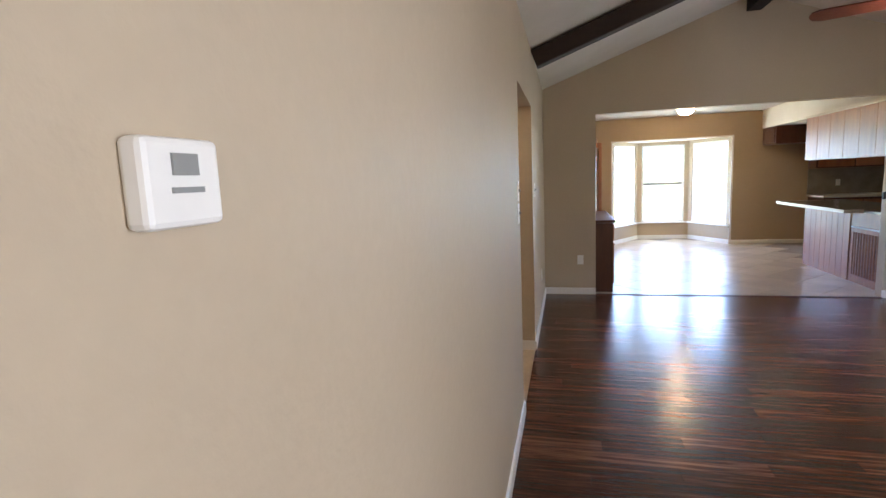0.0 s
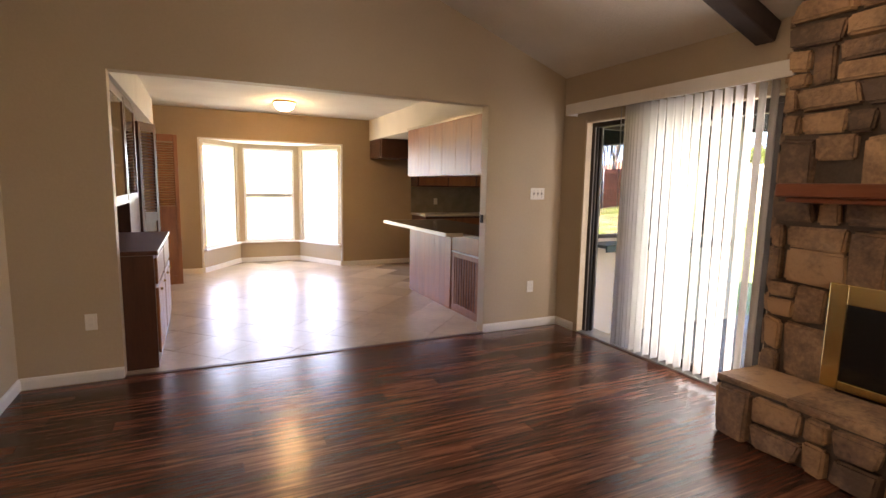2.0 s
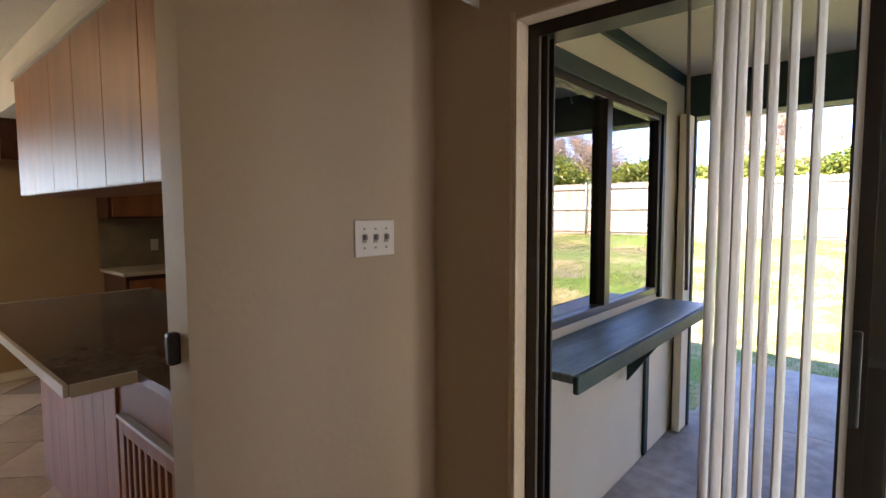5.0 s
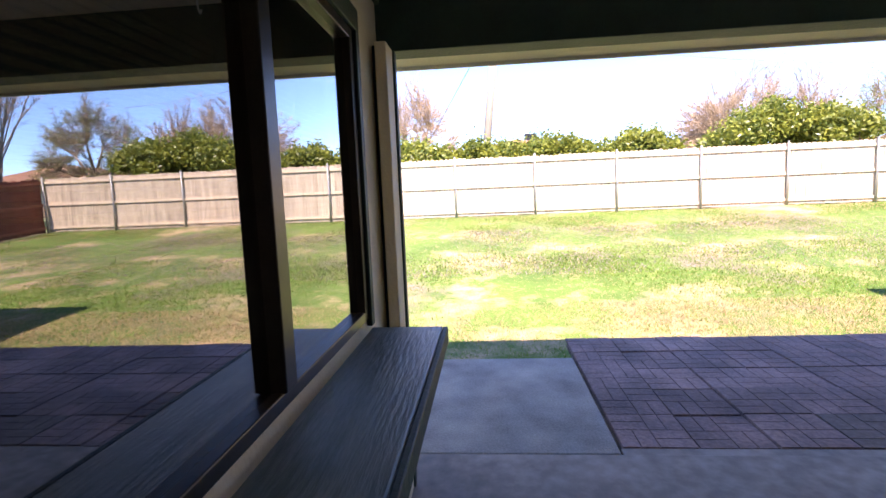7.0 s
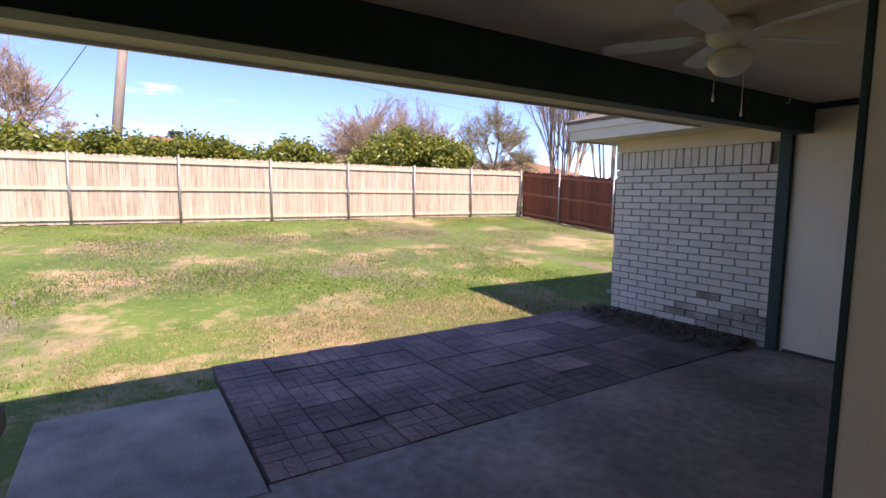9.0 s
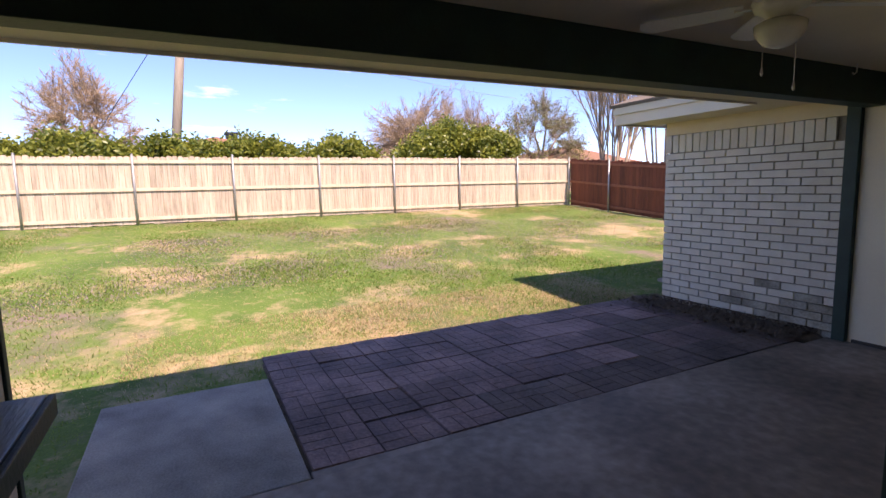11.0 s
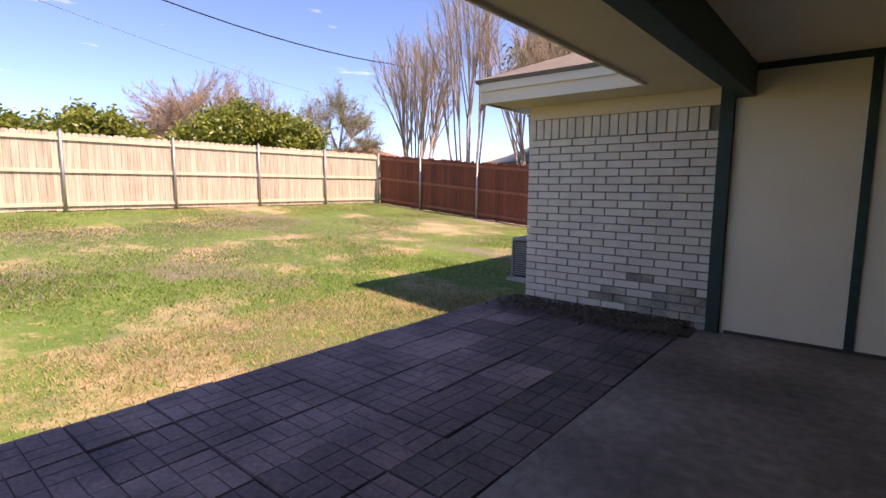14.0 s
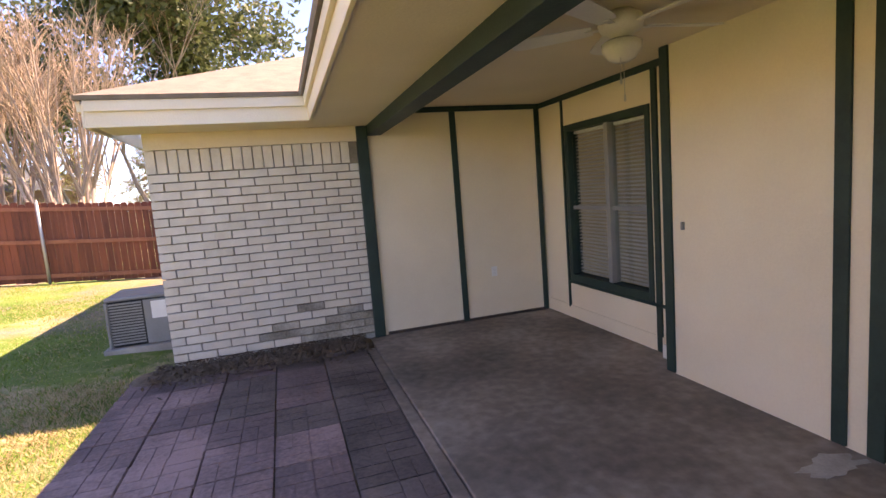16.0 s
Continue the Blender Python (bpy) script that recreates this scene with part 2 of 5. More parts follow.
POLE = mat("weathered_pole", (0.44, 0.36, 0.28), (0.30, 0.24, 0.19), 0.85, fine=30, stretch=(5, 5, 0.4))
WIRE = mat("black_cable", (0.03, 0.03, 0.03), rough=0.5, bump=0)
CHROME = mat("pull_chain", (0.6, 0.58, 0.55), rough=0.3, metal=1.0, bump=0)


def lawn_mat():
    m = mat("patchy_lawn", (0.15, 0.23, 0.035), (0.055, 0.115, 0.015), 0.9, scale=0.9, fine=40, bump=0.8)
    n, l = m.node_tree.nodes, m.node_tree.links
    b = n["Principled BSDF"]
    base = b.inputs["Base Color"].links[0].from_socket
    geo = n.new("ShaderNodeNewGeometry")
    for scale, lo, hi, colour, seed in ((0.42, 0.51, 0.61, (0.47, 0.335, 0.19), 3.0), (7.0, 0.55, 0.72, (0.44, 0.31, 0.16), 17.0), (0.30, 0.52, 0.64, (0.23, 0.17, 0.135), 41.0)):
        t, r, mx, mp = n.new("ShaderNodeTexNoise"), n.new("ShaderNodeValToRGB"), n.new("ShaderNodeMix"), n.new("ShaderNodeMapping")
        mp.inputs["Location"].default_value = (seed, seed * 0.7, 0)
        l.new(geo.outputs["Position"], mp.inputs["Vector"])
        t.inputs["Scale"].default_value, t.inputs["Detail"].default_value, t.inputs["Roughness"].default_value = scale, 9, 0.72
        r.color_ramp.elements[0].position, r.color_ramp.elements[1].position = lo, hi
        mx.data_type = "RGBA"
        l.new(mp.outputs[0], t.inputs["Vector"])
        l.new(t.outputs[0], r.inputs[0])
        l.new(r.outputs[0], mx.inputs[0])
        l.new(base, mx.inputs[6])
        mx.inputs[7].default_value = (*colour, 1)
        base = mx.outputs[2]
    l.new(base, b.inputs["Base Color"])
    return m


LAWN = lawn_mat()


def leafy(m, through=0.5):
    """Lets light shine through thin leaves and blades."""
    n, l = m.node_tree.nodes, m.node_tree.links
    b, out = n["Principled BSDF"], n["Material Output"]
    t, mx = n.new("ShaderNodeBsdfTranslucent"), n.new("ShaderNodeMixShader")
    l.new(b.inputs["Base Color"].links[0].from_socket, t.inputs[0])
    mx.inputs[0].default_value = through
    l.new(b.outputs[0], mx.inputs[1])
    l.new(t.outputs[0], mx.inputs[2])
    l.new(mx.outputs[0], out.inputs[0])
    return m


for m in (LEAF, LEAF_Y, LEAF_O):
    leafy(m, 0.4)


# ---- mesh helpers ----
def box(bm, a, b, bevel=0.0):
    """An axis-aligned block from corner a to corner b."""
    lo, hi = [min(p, q) for p, q in zip(a, b)], [max(p, q) for p, q in zip(a, b)]
    v = [bm.verts.new((x, y, z)) for x in (lo[0], hi[0]) for y in (lo[1], hi[1]) for z in (lo[2], hi[2])]
    f = [bm.faces.new([v[i] for i in q]) for q in ((0, 1, 3, 2), (4, 6, 7, 5), (0, 4, 5, 1), (2, 3, 7, 6), (0, 2, 6, 4), (1, 5, 7, 3))]
    if bevel:
        bmesh.ops.bevel(bm, geom=list({e for q in f for e in q.edges}), offset=bevel, segments=2, profile=0.5, affect="EDGES")


def rod(bm, a, b, r1, r2=None, n=8):
    """A tapered round rod from a to b."""
    a, b = Vector(a), Vector(b)
    r2 = r1 if r2 is None else r2
    q = (b - a).to_track_quat("Z", "Y")
    ra, rb = [], []
    for i in range(n):
        u = Vector((math.cos(2 * math.pi * i / n), math.sin(2 * math.pi * i / n), 0))
        ra.append(bm.verts.new(a + q @ (u * r1)))
        rb.append(bm.verts.new(b + q @ (u * r2)))
    for i in range(n):
        j = (i + 1) % n
        bm.faces.new((ra[i], ra[j], rb[j], rb[i])).smooth = n > 5
    bm.faces.new(ra[::-1])
    bm.faces.new(rb)


def lathe(bm, centre, profile, n=24):
    """A round body from (radius, height) pairs about a vertical axis."""
    c = Vector(centre)
    rings = [[bm.verts.new(c + Vector((r * math.cos(2 * math.pi * i / n), r * math.sin(2 * math.pi * i / n), z))) for i in range(n)] for r, z in profile]
    for p, q in zip(rings, rings[1:]):
        for i in range(n):
            j = (i + 1) % n
            bm.faces.new((p[i], p[j], q[j], q[i])).smooth = True
    bm.faces.new(rings[0][::-1])
    bm.faces.new(rings[-1])


def slab(bm, points, thick):
    """A flat polygon with thickness along its normal."""
    p = [Vector(q) for q in points]
    nrm = (p[1] - p[0]).cross(p[2] - p[0]).normalized() * thick
    a, b = [bm.verts.new(q) for q in p], [bm.verts.new(q - nrm) for q in p]
    bm.faces.new(a)
    bm.faces.new(b[::-1])
    for i in range(len(p)):
        j = (i + 1) % len(p)
        bm.faces.new((a[j], a[i], b[i], b[j]))


def finish(bm, name, material):
    bmesh.ops.recalc_face_normals(bm, faces=bm.faces)
    me = bpy.data.meshes.new(name)
    bm.to_mesh(me)
    bm.free()
    me.materials.append(material)
    return me


def thing(name, at, label, category, group="", kind=""):
    ob = new(name)
    ob.empty_display_size = 0.1
    ob.location = at
    bpy.context.view_layer.update()
    return tagged(ob, label, category, group, kind)


def world_of(ob):
    """Where an object stands in the world, through its parents."""
    m = ob.matrix_basis.copy()
    if ob.parent:
        m = world_of(ob.parent) @ ob.matrix_parent_inverse @ m
    return m


def part(name, bm, material, parent, label=""):
    """A mesh, in world coordinates, under a thing or a part."""
    ob = new(name, finish(bm, name, material))
    ob.parent = parent
    ob.matrix_parent_inverse = world_of(parent).inverted()
    return tagged(ob, label)


def piece(name, mesh, parent, m):
    ob = new(name, mesh)
    ob.parent = parent
    ob.matrix_parent_inverse = world_of(parent).inverted()
    ob.matrix_basis = m
    return ob


def boxes(*corners, bevel=0.0):
    bm = bmesh.new()
    for a, b in corners:
        box(bm, a, b, bevel)
    return bm


def structure(name, bm, material, label, category="wall"):
    return tagged(new(name, finish(bm, name, material)), label, category, kind="structure")


def wall(name, axis, at, thick, lo, hi, top, openings, material, label, bottom=0.0):
    """A wall along x ("y" fixed) or along y ("x" fixed), with rectangular openings (lo, hi, sill, head) through it."""
    bm = bmesh.new()

    def block(u0, u1, z0, z1):
        if u1 - u0 > 1e-4 and z1 - z0 > 1e-4:
            if axis == "y":
                box(bm, (u0, at, z0), (u1, at + thick, z1))
            else:
                box(bm, (at, u0, z0), (at + thick, u1, z1))
    u = lo
    for a, b, s, h in sorted(openings):
        block(u, a, bottom, top)
        block(a, b, bottom, s)
        block(a, b, h, top)
        u = b
    block(u, hi, bottom, top)
    return structure(name, bm, material, label)


# ---- main dimensions ----
WX, RIDGE_X, LOW, RIDGE = -4.48, -2.24, 2.48, 3.30
SOUTH = -8.4
KZ, KN, KW, KE = 2.50, 4.41, -4.25, 2.46
OPL, OPR, OPT = -3.87, -0.88, 2.165
DN, DS, DT = -0.34, -2.16, 2.04
PZ = -0.15


def ground_z(x, y):
    return -0.195 + 0.82 * max(0.0, min(1.25, (x - 5.0) / 10.8)) ** 1.15


# ---- structure: living room ----
wall_south = wall("wall_south", "y", SOUTH - 0.12, 0.12, WX, 0.0, 3.4, [], PAINT, "tan painted wall behind the walk", bottom=-0.1)
wall_west = wall("wall_west", "x", WX - 0.12, 0.12, SOUTH, 0.12, LOW + 0.05, [(-3.30, -2.12, -0.1, 2.04)], PAINT, "tan textured wall with hall opening", bottom=-0.1)
wall_east = wall("wall_east", "x", 0.0, 0.15, SOUTH, 0.0, LOW + 0.05, [(-8.2, -6.9, 0.6, 2.1), (DS, DN, -0.1, DT)], PAINT, "tan wall with sliding door opening", bottom=-0.1)
# assumed window, never in view, added as a source for the west wall's light
side_window = thing("window_6", (0.1, -7.55, 0.6), "unseen white-framed side window, added to account for the fill light", "window", kind="structure")
part("window_frame", boxes(((0.06, -8.2, 0.6), (0.1, -8.15, 2.1)), ((0.06, -6.95, 0.6), (0.1, -6.9, 2.1)), ((0.06, -8.15, 0.6), (0.1, -6.95, 0.65)), ((0.06, -8.15, 2.05), (0.1, -6.95, 2.1)), ((0.06, -8.15, 1.33), (0.1, -6.95, 1.37))), TRIM, side_window)
for z0, z1 in ((0.65, 1.33), (1.37, 2.05)):
    part("pane", boxes(((0.078, -8.15, z0), (0.083, -6.95, z1))), GLASS, side_window).visible_shadow = False
bm = bmesh.new()
for x0, x1, z0, left, right in ((WX, OPL, -0.1, 0, 0), (OPL, OPR, OPT, 0, 0), (OPR, 0.15, -0.1, 0, 0)):
    def top_at(x):
        return RIDGE + 0.05 - abs(x - RIDGE_X) * (RIDGE - LOW) / 2.24
    xs = sorted({x0, x1} | ({RIDGE_X} if x0 < RIDGE_X < x1 else set()))
    ring = [(x0, 0.0, z0), (x1, 0.0, z0)] + [(x, 0.0, top_at(x)) for x in reversed(xs)]
    slab(bm, ring, 0.12)
structure("wall_north", bm, PAINT, "tan gable wall with wide kitchen opening")
bm = bmesh.new()
slab(bm, [(WX - 0.12, SOUTH - 0.12, LOW - 0.03), (WX - 0.12, 0.12, LOW - 0.03), (RIDGE_X, 0.12, RIDGE + 0.01), (RIDGE_X, SOUTH - 0.12, RIDGE + 0.01)], 0.1)
slab(bm, [(RIDGE_X, SOUTH - 0.12, RIDGE + 0.01), (RIDGE_X, 0.12, RIDGE + 0.01), (0.15, 0.12, LOW - 0.04), (0.15, SOUTH - 0.12, LOW - 0.04)], 0.1)
ceiling = structure("ceiling", bm, CEIL, "vaulted off-white textured ceiling", "ceiling")
bm = boxes(((WX - 0.1, SOUTH - 0.1, -0.12), (0.15, 0.0, -0.012)))
floor = structure("floor", bm, mat("floor_underlay", (0.05, 0.025, 0.015)), "dark brown laminate plank floor", "floor")


def beam(name, a, b, w, h, label):
    bm = bmesh.new()
    a, b = Vector(a), Vector(b)
    d = (b - a).normalized()
    side = Vector((0, 0, 1)).cross(d).normalized() * w / 2
    up = d.cross(side).normalized() * h
    if up.z > 0:
        up = -up
    v = [bm.verts.new(p + s + u) for p in (a, b) for s in (side, -side) for u in (Vector(), up)]
    for q in ((0, 1, 3, 2), (4, 6, 7, 5), (0, 4, 5, 1), (2, 3, 7, 6), (0, 2, 6, 4), (1, 5, 7, 3)):
        bm.faces.new([v[i] for i in q])
    bmesh.ops.bevel(bm, geom=bm.edges[:], offset=0.008, segments=1, affect="EDGES")
    return tagged(new(name, finish(bm, name, BEAM)), label, "beam", kind="structure")


beam("ridge_beam", (RIDGE_X, SOUTH, RIDGE), (RIDGE_X, -0.002, RIDGE), 0.15, 0.17, "dark stained ridge beam under the vault")
for y in (-2.02, -5.4):
    beam("rafter_beam", (RIDGE_X + 0.07, y, RIDGE - 0.03), (-0.002, y, LOW), 0.13, 0.14, "dark stained sloping ceiling beam")
    beam("rafter_beam", (RIDGE_X - 0.07, y, RIDGE - 0.03), (WX + 0.002, y, LOW), 0.13, 0.14, "dark stained sloping ceiling beam")


def baseboard(a, b, side):
    """A moulded skirting from a to b on the floor; side is the way it faces."""
    a, b, s = Vector((*a, 0)), Vector((*b, 0)), Vector((*side, 0))
    bm = bmesh.new()
    prof = [(0, 0), (0.014, 0), (0.014, 0.06), (0.008, 0.075), (0, 0.08)]
    ra, rb = [[bm.verts.new(p + s * u + Vector((0, 0, z))) for u, z in prof] for p in (a, b)]
    for i in range(5):
        j = (i + 1) % 5
        bm.faces.new((ra[i], ra[j], rb[j], rb[i]))
    bm.faces.new(ra)
    bm.faces.new(rb[::-1])
    tagged(new("baseboard", finish(bm, "baseboard", TRIM)), "white painted baseboard along the wall", "baseboard", kind="structure")


baseboard((WX, -2.12), (WX, -0.014), (1, 0))
baseboard((WX, SOUTH), (WX, -3.30), (1, 0))
baseboard((WX, 0), (OPL, 0), (0, -1))
baseboard((OPR, 0), (0, 0), (0, -1))
baseboard((0, -0.015), (0, DN + 0.06), (-1, 0))
baseboard((-5.9, -2.12), (WX, -2.12), (0, -1))

# hall behind the west opening
structure("wall_hall", boxes(((-6.0, -2.12, -0.1), (WX - 0.12, -2.0, 2.5)), ((-6.0, -4.2, -0.1), (-5.9, -2.12, 2.5)), ((-6.0, -4.3, -0.1), (WX - 0.12, -4.2, 2.5))), PAINT, "tan painted hall walls")
structure("ceiling_hall", boxes(((-6.0, -4.3, 2.40), (WX - 0.12, -1.86, 2.5))), CEIL, "off-white hall ceiling", "ceiling")
structure("floor_hall", boxes(((-6.0, -4.3, -0.12), (WX - 0.0, -1.86, 0.0))), TILE, "beige tiled hall floor", "floor")

# ---- structure: kitchen ----
BAY = [(-3.31, KN), (-2.72, 5.36), (-1.70, 5.36), (-1.16, KN)]
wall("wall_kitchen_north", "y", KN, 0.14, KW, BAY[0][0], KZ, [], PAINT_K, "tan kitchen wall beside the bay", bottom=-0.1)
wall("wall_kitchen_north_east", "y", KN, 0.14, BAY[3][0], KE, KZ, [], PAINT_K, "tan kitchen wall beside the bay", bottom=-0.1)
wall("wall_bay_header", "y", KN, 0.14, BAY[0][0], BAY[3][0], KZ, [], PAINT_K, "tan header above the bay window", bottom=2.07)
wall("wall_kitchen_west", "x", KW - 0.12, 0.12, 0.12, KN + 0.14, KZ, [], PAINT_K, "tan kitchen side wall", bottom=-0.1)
wall("wall_kitchen_east", "x", KE, 0.12, -0.12, KN + 0.14, KZ, [], CREAM, "kitchen end wall", bottom=-0.3)
structure("ceiling_kitchen", boxes(((KW - 0.12, 0.121, KZ), (KE + 0.12, KN + 0.14, KZ + 0.1))), CEIL, "off-white textured kitchen ceiling", "ceiling")
structure("ceiling_bay", boxes(((-3.4, KN + 0.14, 2.07), (-1.05, 5.5, 2.2))), CEIL, "off-white bay window ceiling", "ceiling")
structure("soffit", boxes(((-0.66, 0.121, 2.16), (0.0, KN, KZ))), CEIL, "off-white dropped soffit over the cabinets", "soffit")
kfloor = structure("floor_kitchen", boxes(((KW, 0.0, -0.12), (KE, KN, -0.006)), ((-3.31, KN, -0.12), (-1.16, 5.4, -0.006))), GROUT, "beige diagonal tile kitchen floor", "floor")
structure("trim_threshold", boxes(((OPL, -0.03, -0.01), (OPR, 0.012, 0.008)), bevel=0.004), CAB_DARK, "dark wooden threshold strip between floors", "trim")
baseboard((BAY[3][0], KN), (KE, KN), (0, -1))
baseboard((KW, KN), (BAY[0][0], KN), (0, -1))


def bay_side(i, name):
    """One side of the bay: low wall, window with two sashes, and sill."""
    a, b = Vector((*BAY[i], 0)), Vector((*BAY[i + 1], 0))
    d = (b - a).normalized()
    out = Vector((-d.y, d.x, 0))
    L = (b - a).length
    m = Matrix(((d.x, out.x, 0, a.x), (d.y, out.y, 0, a.y), (0, 0, 1, 0), (0, 0, 0, 1)))

    def put(bm):
        bm.transform(m)
        return bm
    structure("wall_bay", put(boxes(((0, 0, -0.1), (L, 0.12, 0.37)), ((0, 0, 2.0), (L, 0.12, 2.07)), ((0, 0, 0.37), (0.085, 0.12, 2.0)), ((L - 0.085, 0, 0.37), (L, 0.12, 2.0)))), PAINT_K, "tan low wall under the bay window")
    w = thing(name, a + d * L / 2, "white-framed bay window with two sashes", "window", kind="structure")
    x0, x1 = 0.085, L - 0.085
    part("window_frame", put(boxes(((x0, 0.02, 0.37), (x0 + 0.04, 0.09, 2.0)), ((x1 - 0.04, 0.02, 0.37), (x1, 0.09, 2.0)), ((x0 + 0.04, 0.02, 1.96), (x1 - 0.04, 0.09, 2.0)), ((x0 + 0.04, 0.02, 0.37), (x1 - 0.04, 0.09, 0.41)))), TRIM, w)
    part("meeting_rail", put(boxes(((x0 + 0.04, 0.022, 1.155), (x1 - 0.04, 0.085, 1.215)))), SILVER, w, "grey metal meeting rail")
    part("window_sill", put(boxes(((0.01, -0.05, 0.345), (L - 0.01, 0.019, 0.369)))), TRIM, w)
    for z0, z1 in ((0.41, 1.17), (1.205, 1.96)):
        g = part("pane", put(boxes(((x0 + 0.04, 0.05, z0), (x1 - 0.04, 0.055, z1)))), GLASS, w)
        g.visible_shadow = False
    bm = bmesh.new()
    box(bm, (0, -0.014, 0), (L, 0, 0.08))
    tagged(new("baseboard", finish(put(bm), "baseboard", TRIM)), "white painted baseboard under the bay", "baseboard", kind="structure")


for i in range(3):
    bay_side(i, f"window_{i + 1}")
tagged(new("trim_bay", finish(boxes(((BAY[0][0] - 0.03, KN - 0.012, 2.05), (BAY[3][0] + 0.03, KN, 2.075)), ((BAY[0][0] - 0.03, KN - 0.012, 0.08), (BAY[0][0], KN, 2.05)), ((BAY[3][0], KN - 0.012, 0.08), (BAY[3][0] + 0.03, KN, 2.05))), "trim_bay", TRIM)), "white corner trim round the bay opening", "trim", kind="structure")

# ---- structure: outside walls, patio and roof ----
wall("wall_kitchen_south", "y", -0.12, 0.12, 0.15, KE, 2.42, [(0.34, 2.07, 0.90, 2.06)], CREAM, "cream painted siding wall with wide window", bottom=-0.3)
wall("wall_kitchen_inner", "y", 0.0, 0.12, 0.15, KE, 2.5, [(0.34, 2.07, 0.90, 2.06)], PAINT_K, "inner face of the kitchen window wall", bottom=-0.1)
structure("wall_house_east", boxes(((0.151, DS - 0.52, -0.3), (0.19, DS, 2.42)), ((0.151, DN, -0.3), (0.19, -0.12, 2.42)), ((0.151, DS, DT), (0.19, DN, 2.42))), CREAM, "cream painted siding round the patio door")
structure("wall_chase", boxes(((0.15, -4.24, -0.3), (0.85, -2.68, 2.42))), CREAM, "cream painted siding chimney chase")
wall("wall_bedroom_east", "x", 0.45, 0.15, -6.62, -4.24, 2.42, [(-6.06, -4.68, 0.30, 2.06)], CREAM, "cream siding wall round the bedroom window", bottom=-0.3)
structure("wall_panel", boxes(((0.45, -6.74, -0.3), (2.80, -6.62, 2.45))), CREAM, "cream siding panel wall closing the patio")
structure("floor_bedroom_box", boxes(((-1.2, -6.62, -0.2), (0.45, -4.25, -0.1)), ((-1.3, -6.62, -0.1), (-1.2, -4.25, 2.4)), ((-1.2, -6.62, 2.4), (0.45, -4.25, 2.45))), PAINT, "dim bedroom behind the window", "wall")

for x0, x1 in ((0.62, 0.68), (1.70, 1.77)):
    structure("trim_batten", boxes(((x0, -6.62, -0.14), (x1, -6.595, 2.37)), bevel=0.004), GREEN, "dark green vertical batten on siding", "trim")
structure("trim_batten", boxes(((0.60, -6.08, -0.02), (0.622, -6.02 - 0.09, 2.34)), bevel=0.004), GREEN, "dark green batten beside the bedroom window", "trim")
structure("trim_panel_top", boxes(((0.60, -6.62, 2.34), (2.70, -6.59, 2.40)), bevel=0.004), GREEN, "dark green trim under the patio ceiling", "trim")
structure("trim_bedroom_top", boxes(((0.60, -6.59, 2.34), (0.625, -4.24, 2.40)), bevel=0.004), GREEN, "dark green trim under the patio ceiling", "trim")
structure("trim_chase", boxes(((0.85, -4.245, -0.14), (0.872, -4.16, 2.40)), bevel=0.004), GREEN, "dark green corner board on the chase", "trim")
structure("trim_chase", boxes(((0.85, -2.95, -0.14), (0.872, -2.87, 2.40)), bevel=0.004), GREEN, "dark green batten on the chase", "trim")
structure("trim_chase", boxes(((0.85, -2.76, -0.14), (0.875, -2.675, 2.40)), bevel=0.004), GREEN, "dark green corner board on the chase", "trim")
structure("trim_panel_foot", boxes(((0.62, -6.62, -0.15), (2.70, -6.60, -0.12))), mat("dark_foot_line", (0.06, 0.04, 0.03)), "dark line at the foot of the siding", "trim")

structure("patio_slab", boxes(((0.15, -6.62, -0.35), (2.92, -0.12, PZ)), bevel=0.01), CONCRETE, "stained grey-brown concrete patio slab", "floor")
structure("patio_curb", boxes(((2.925, -6.25, -0.35), (3.02, -1.39, PZ - 0.015)), bevel=0.008), CONCRETE, "pale concrete strip along the slab edge", "pavement")
structure("step_pad", boxes(((2.93, -1.38, -0.35), (4.67, -0.16, PZ - 0.005)), bevel=0.012), PAD, "rough square grey concrete pad", "pavement")
bm = bmesh.new()
rng = random.Random(21)
ring = [(1.10 + 0.22 * math.cos(a) * rng.uniform(0.6, 1.1), -2.78 + 0.11 * math.sin(a) * rng.uniform(0.5, 1.2), PZ + 0.003) for a in [6.283 * k / 22 for k in range(22)]]
slab(bm, ring, 0.0025)
structure("paint_stain", bm, mat("dried_white_paint", (0.55, 0.52, 0.47), (0.33, 0.30, 0.26), 0.7, scale=9, fine=60), "dried whitish stain on the patio slab", "stain")
structure("door_sill", boxes(((-0.005, DS, -0.05), (0.22, DN, 0.015)), bevel=0.004), SILVER, "worn metal sliding door sill", "trim")

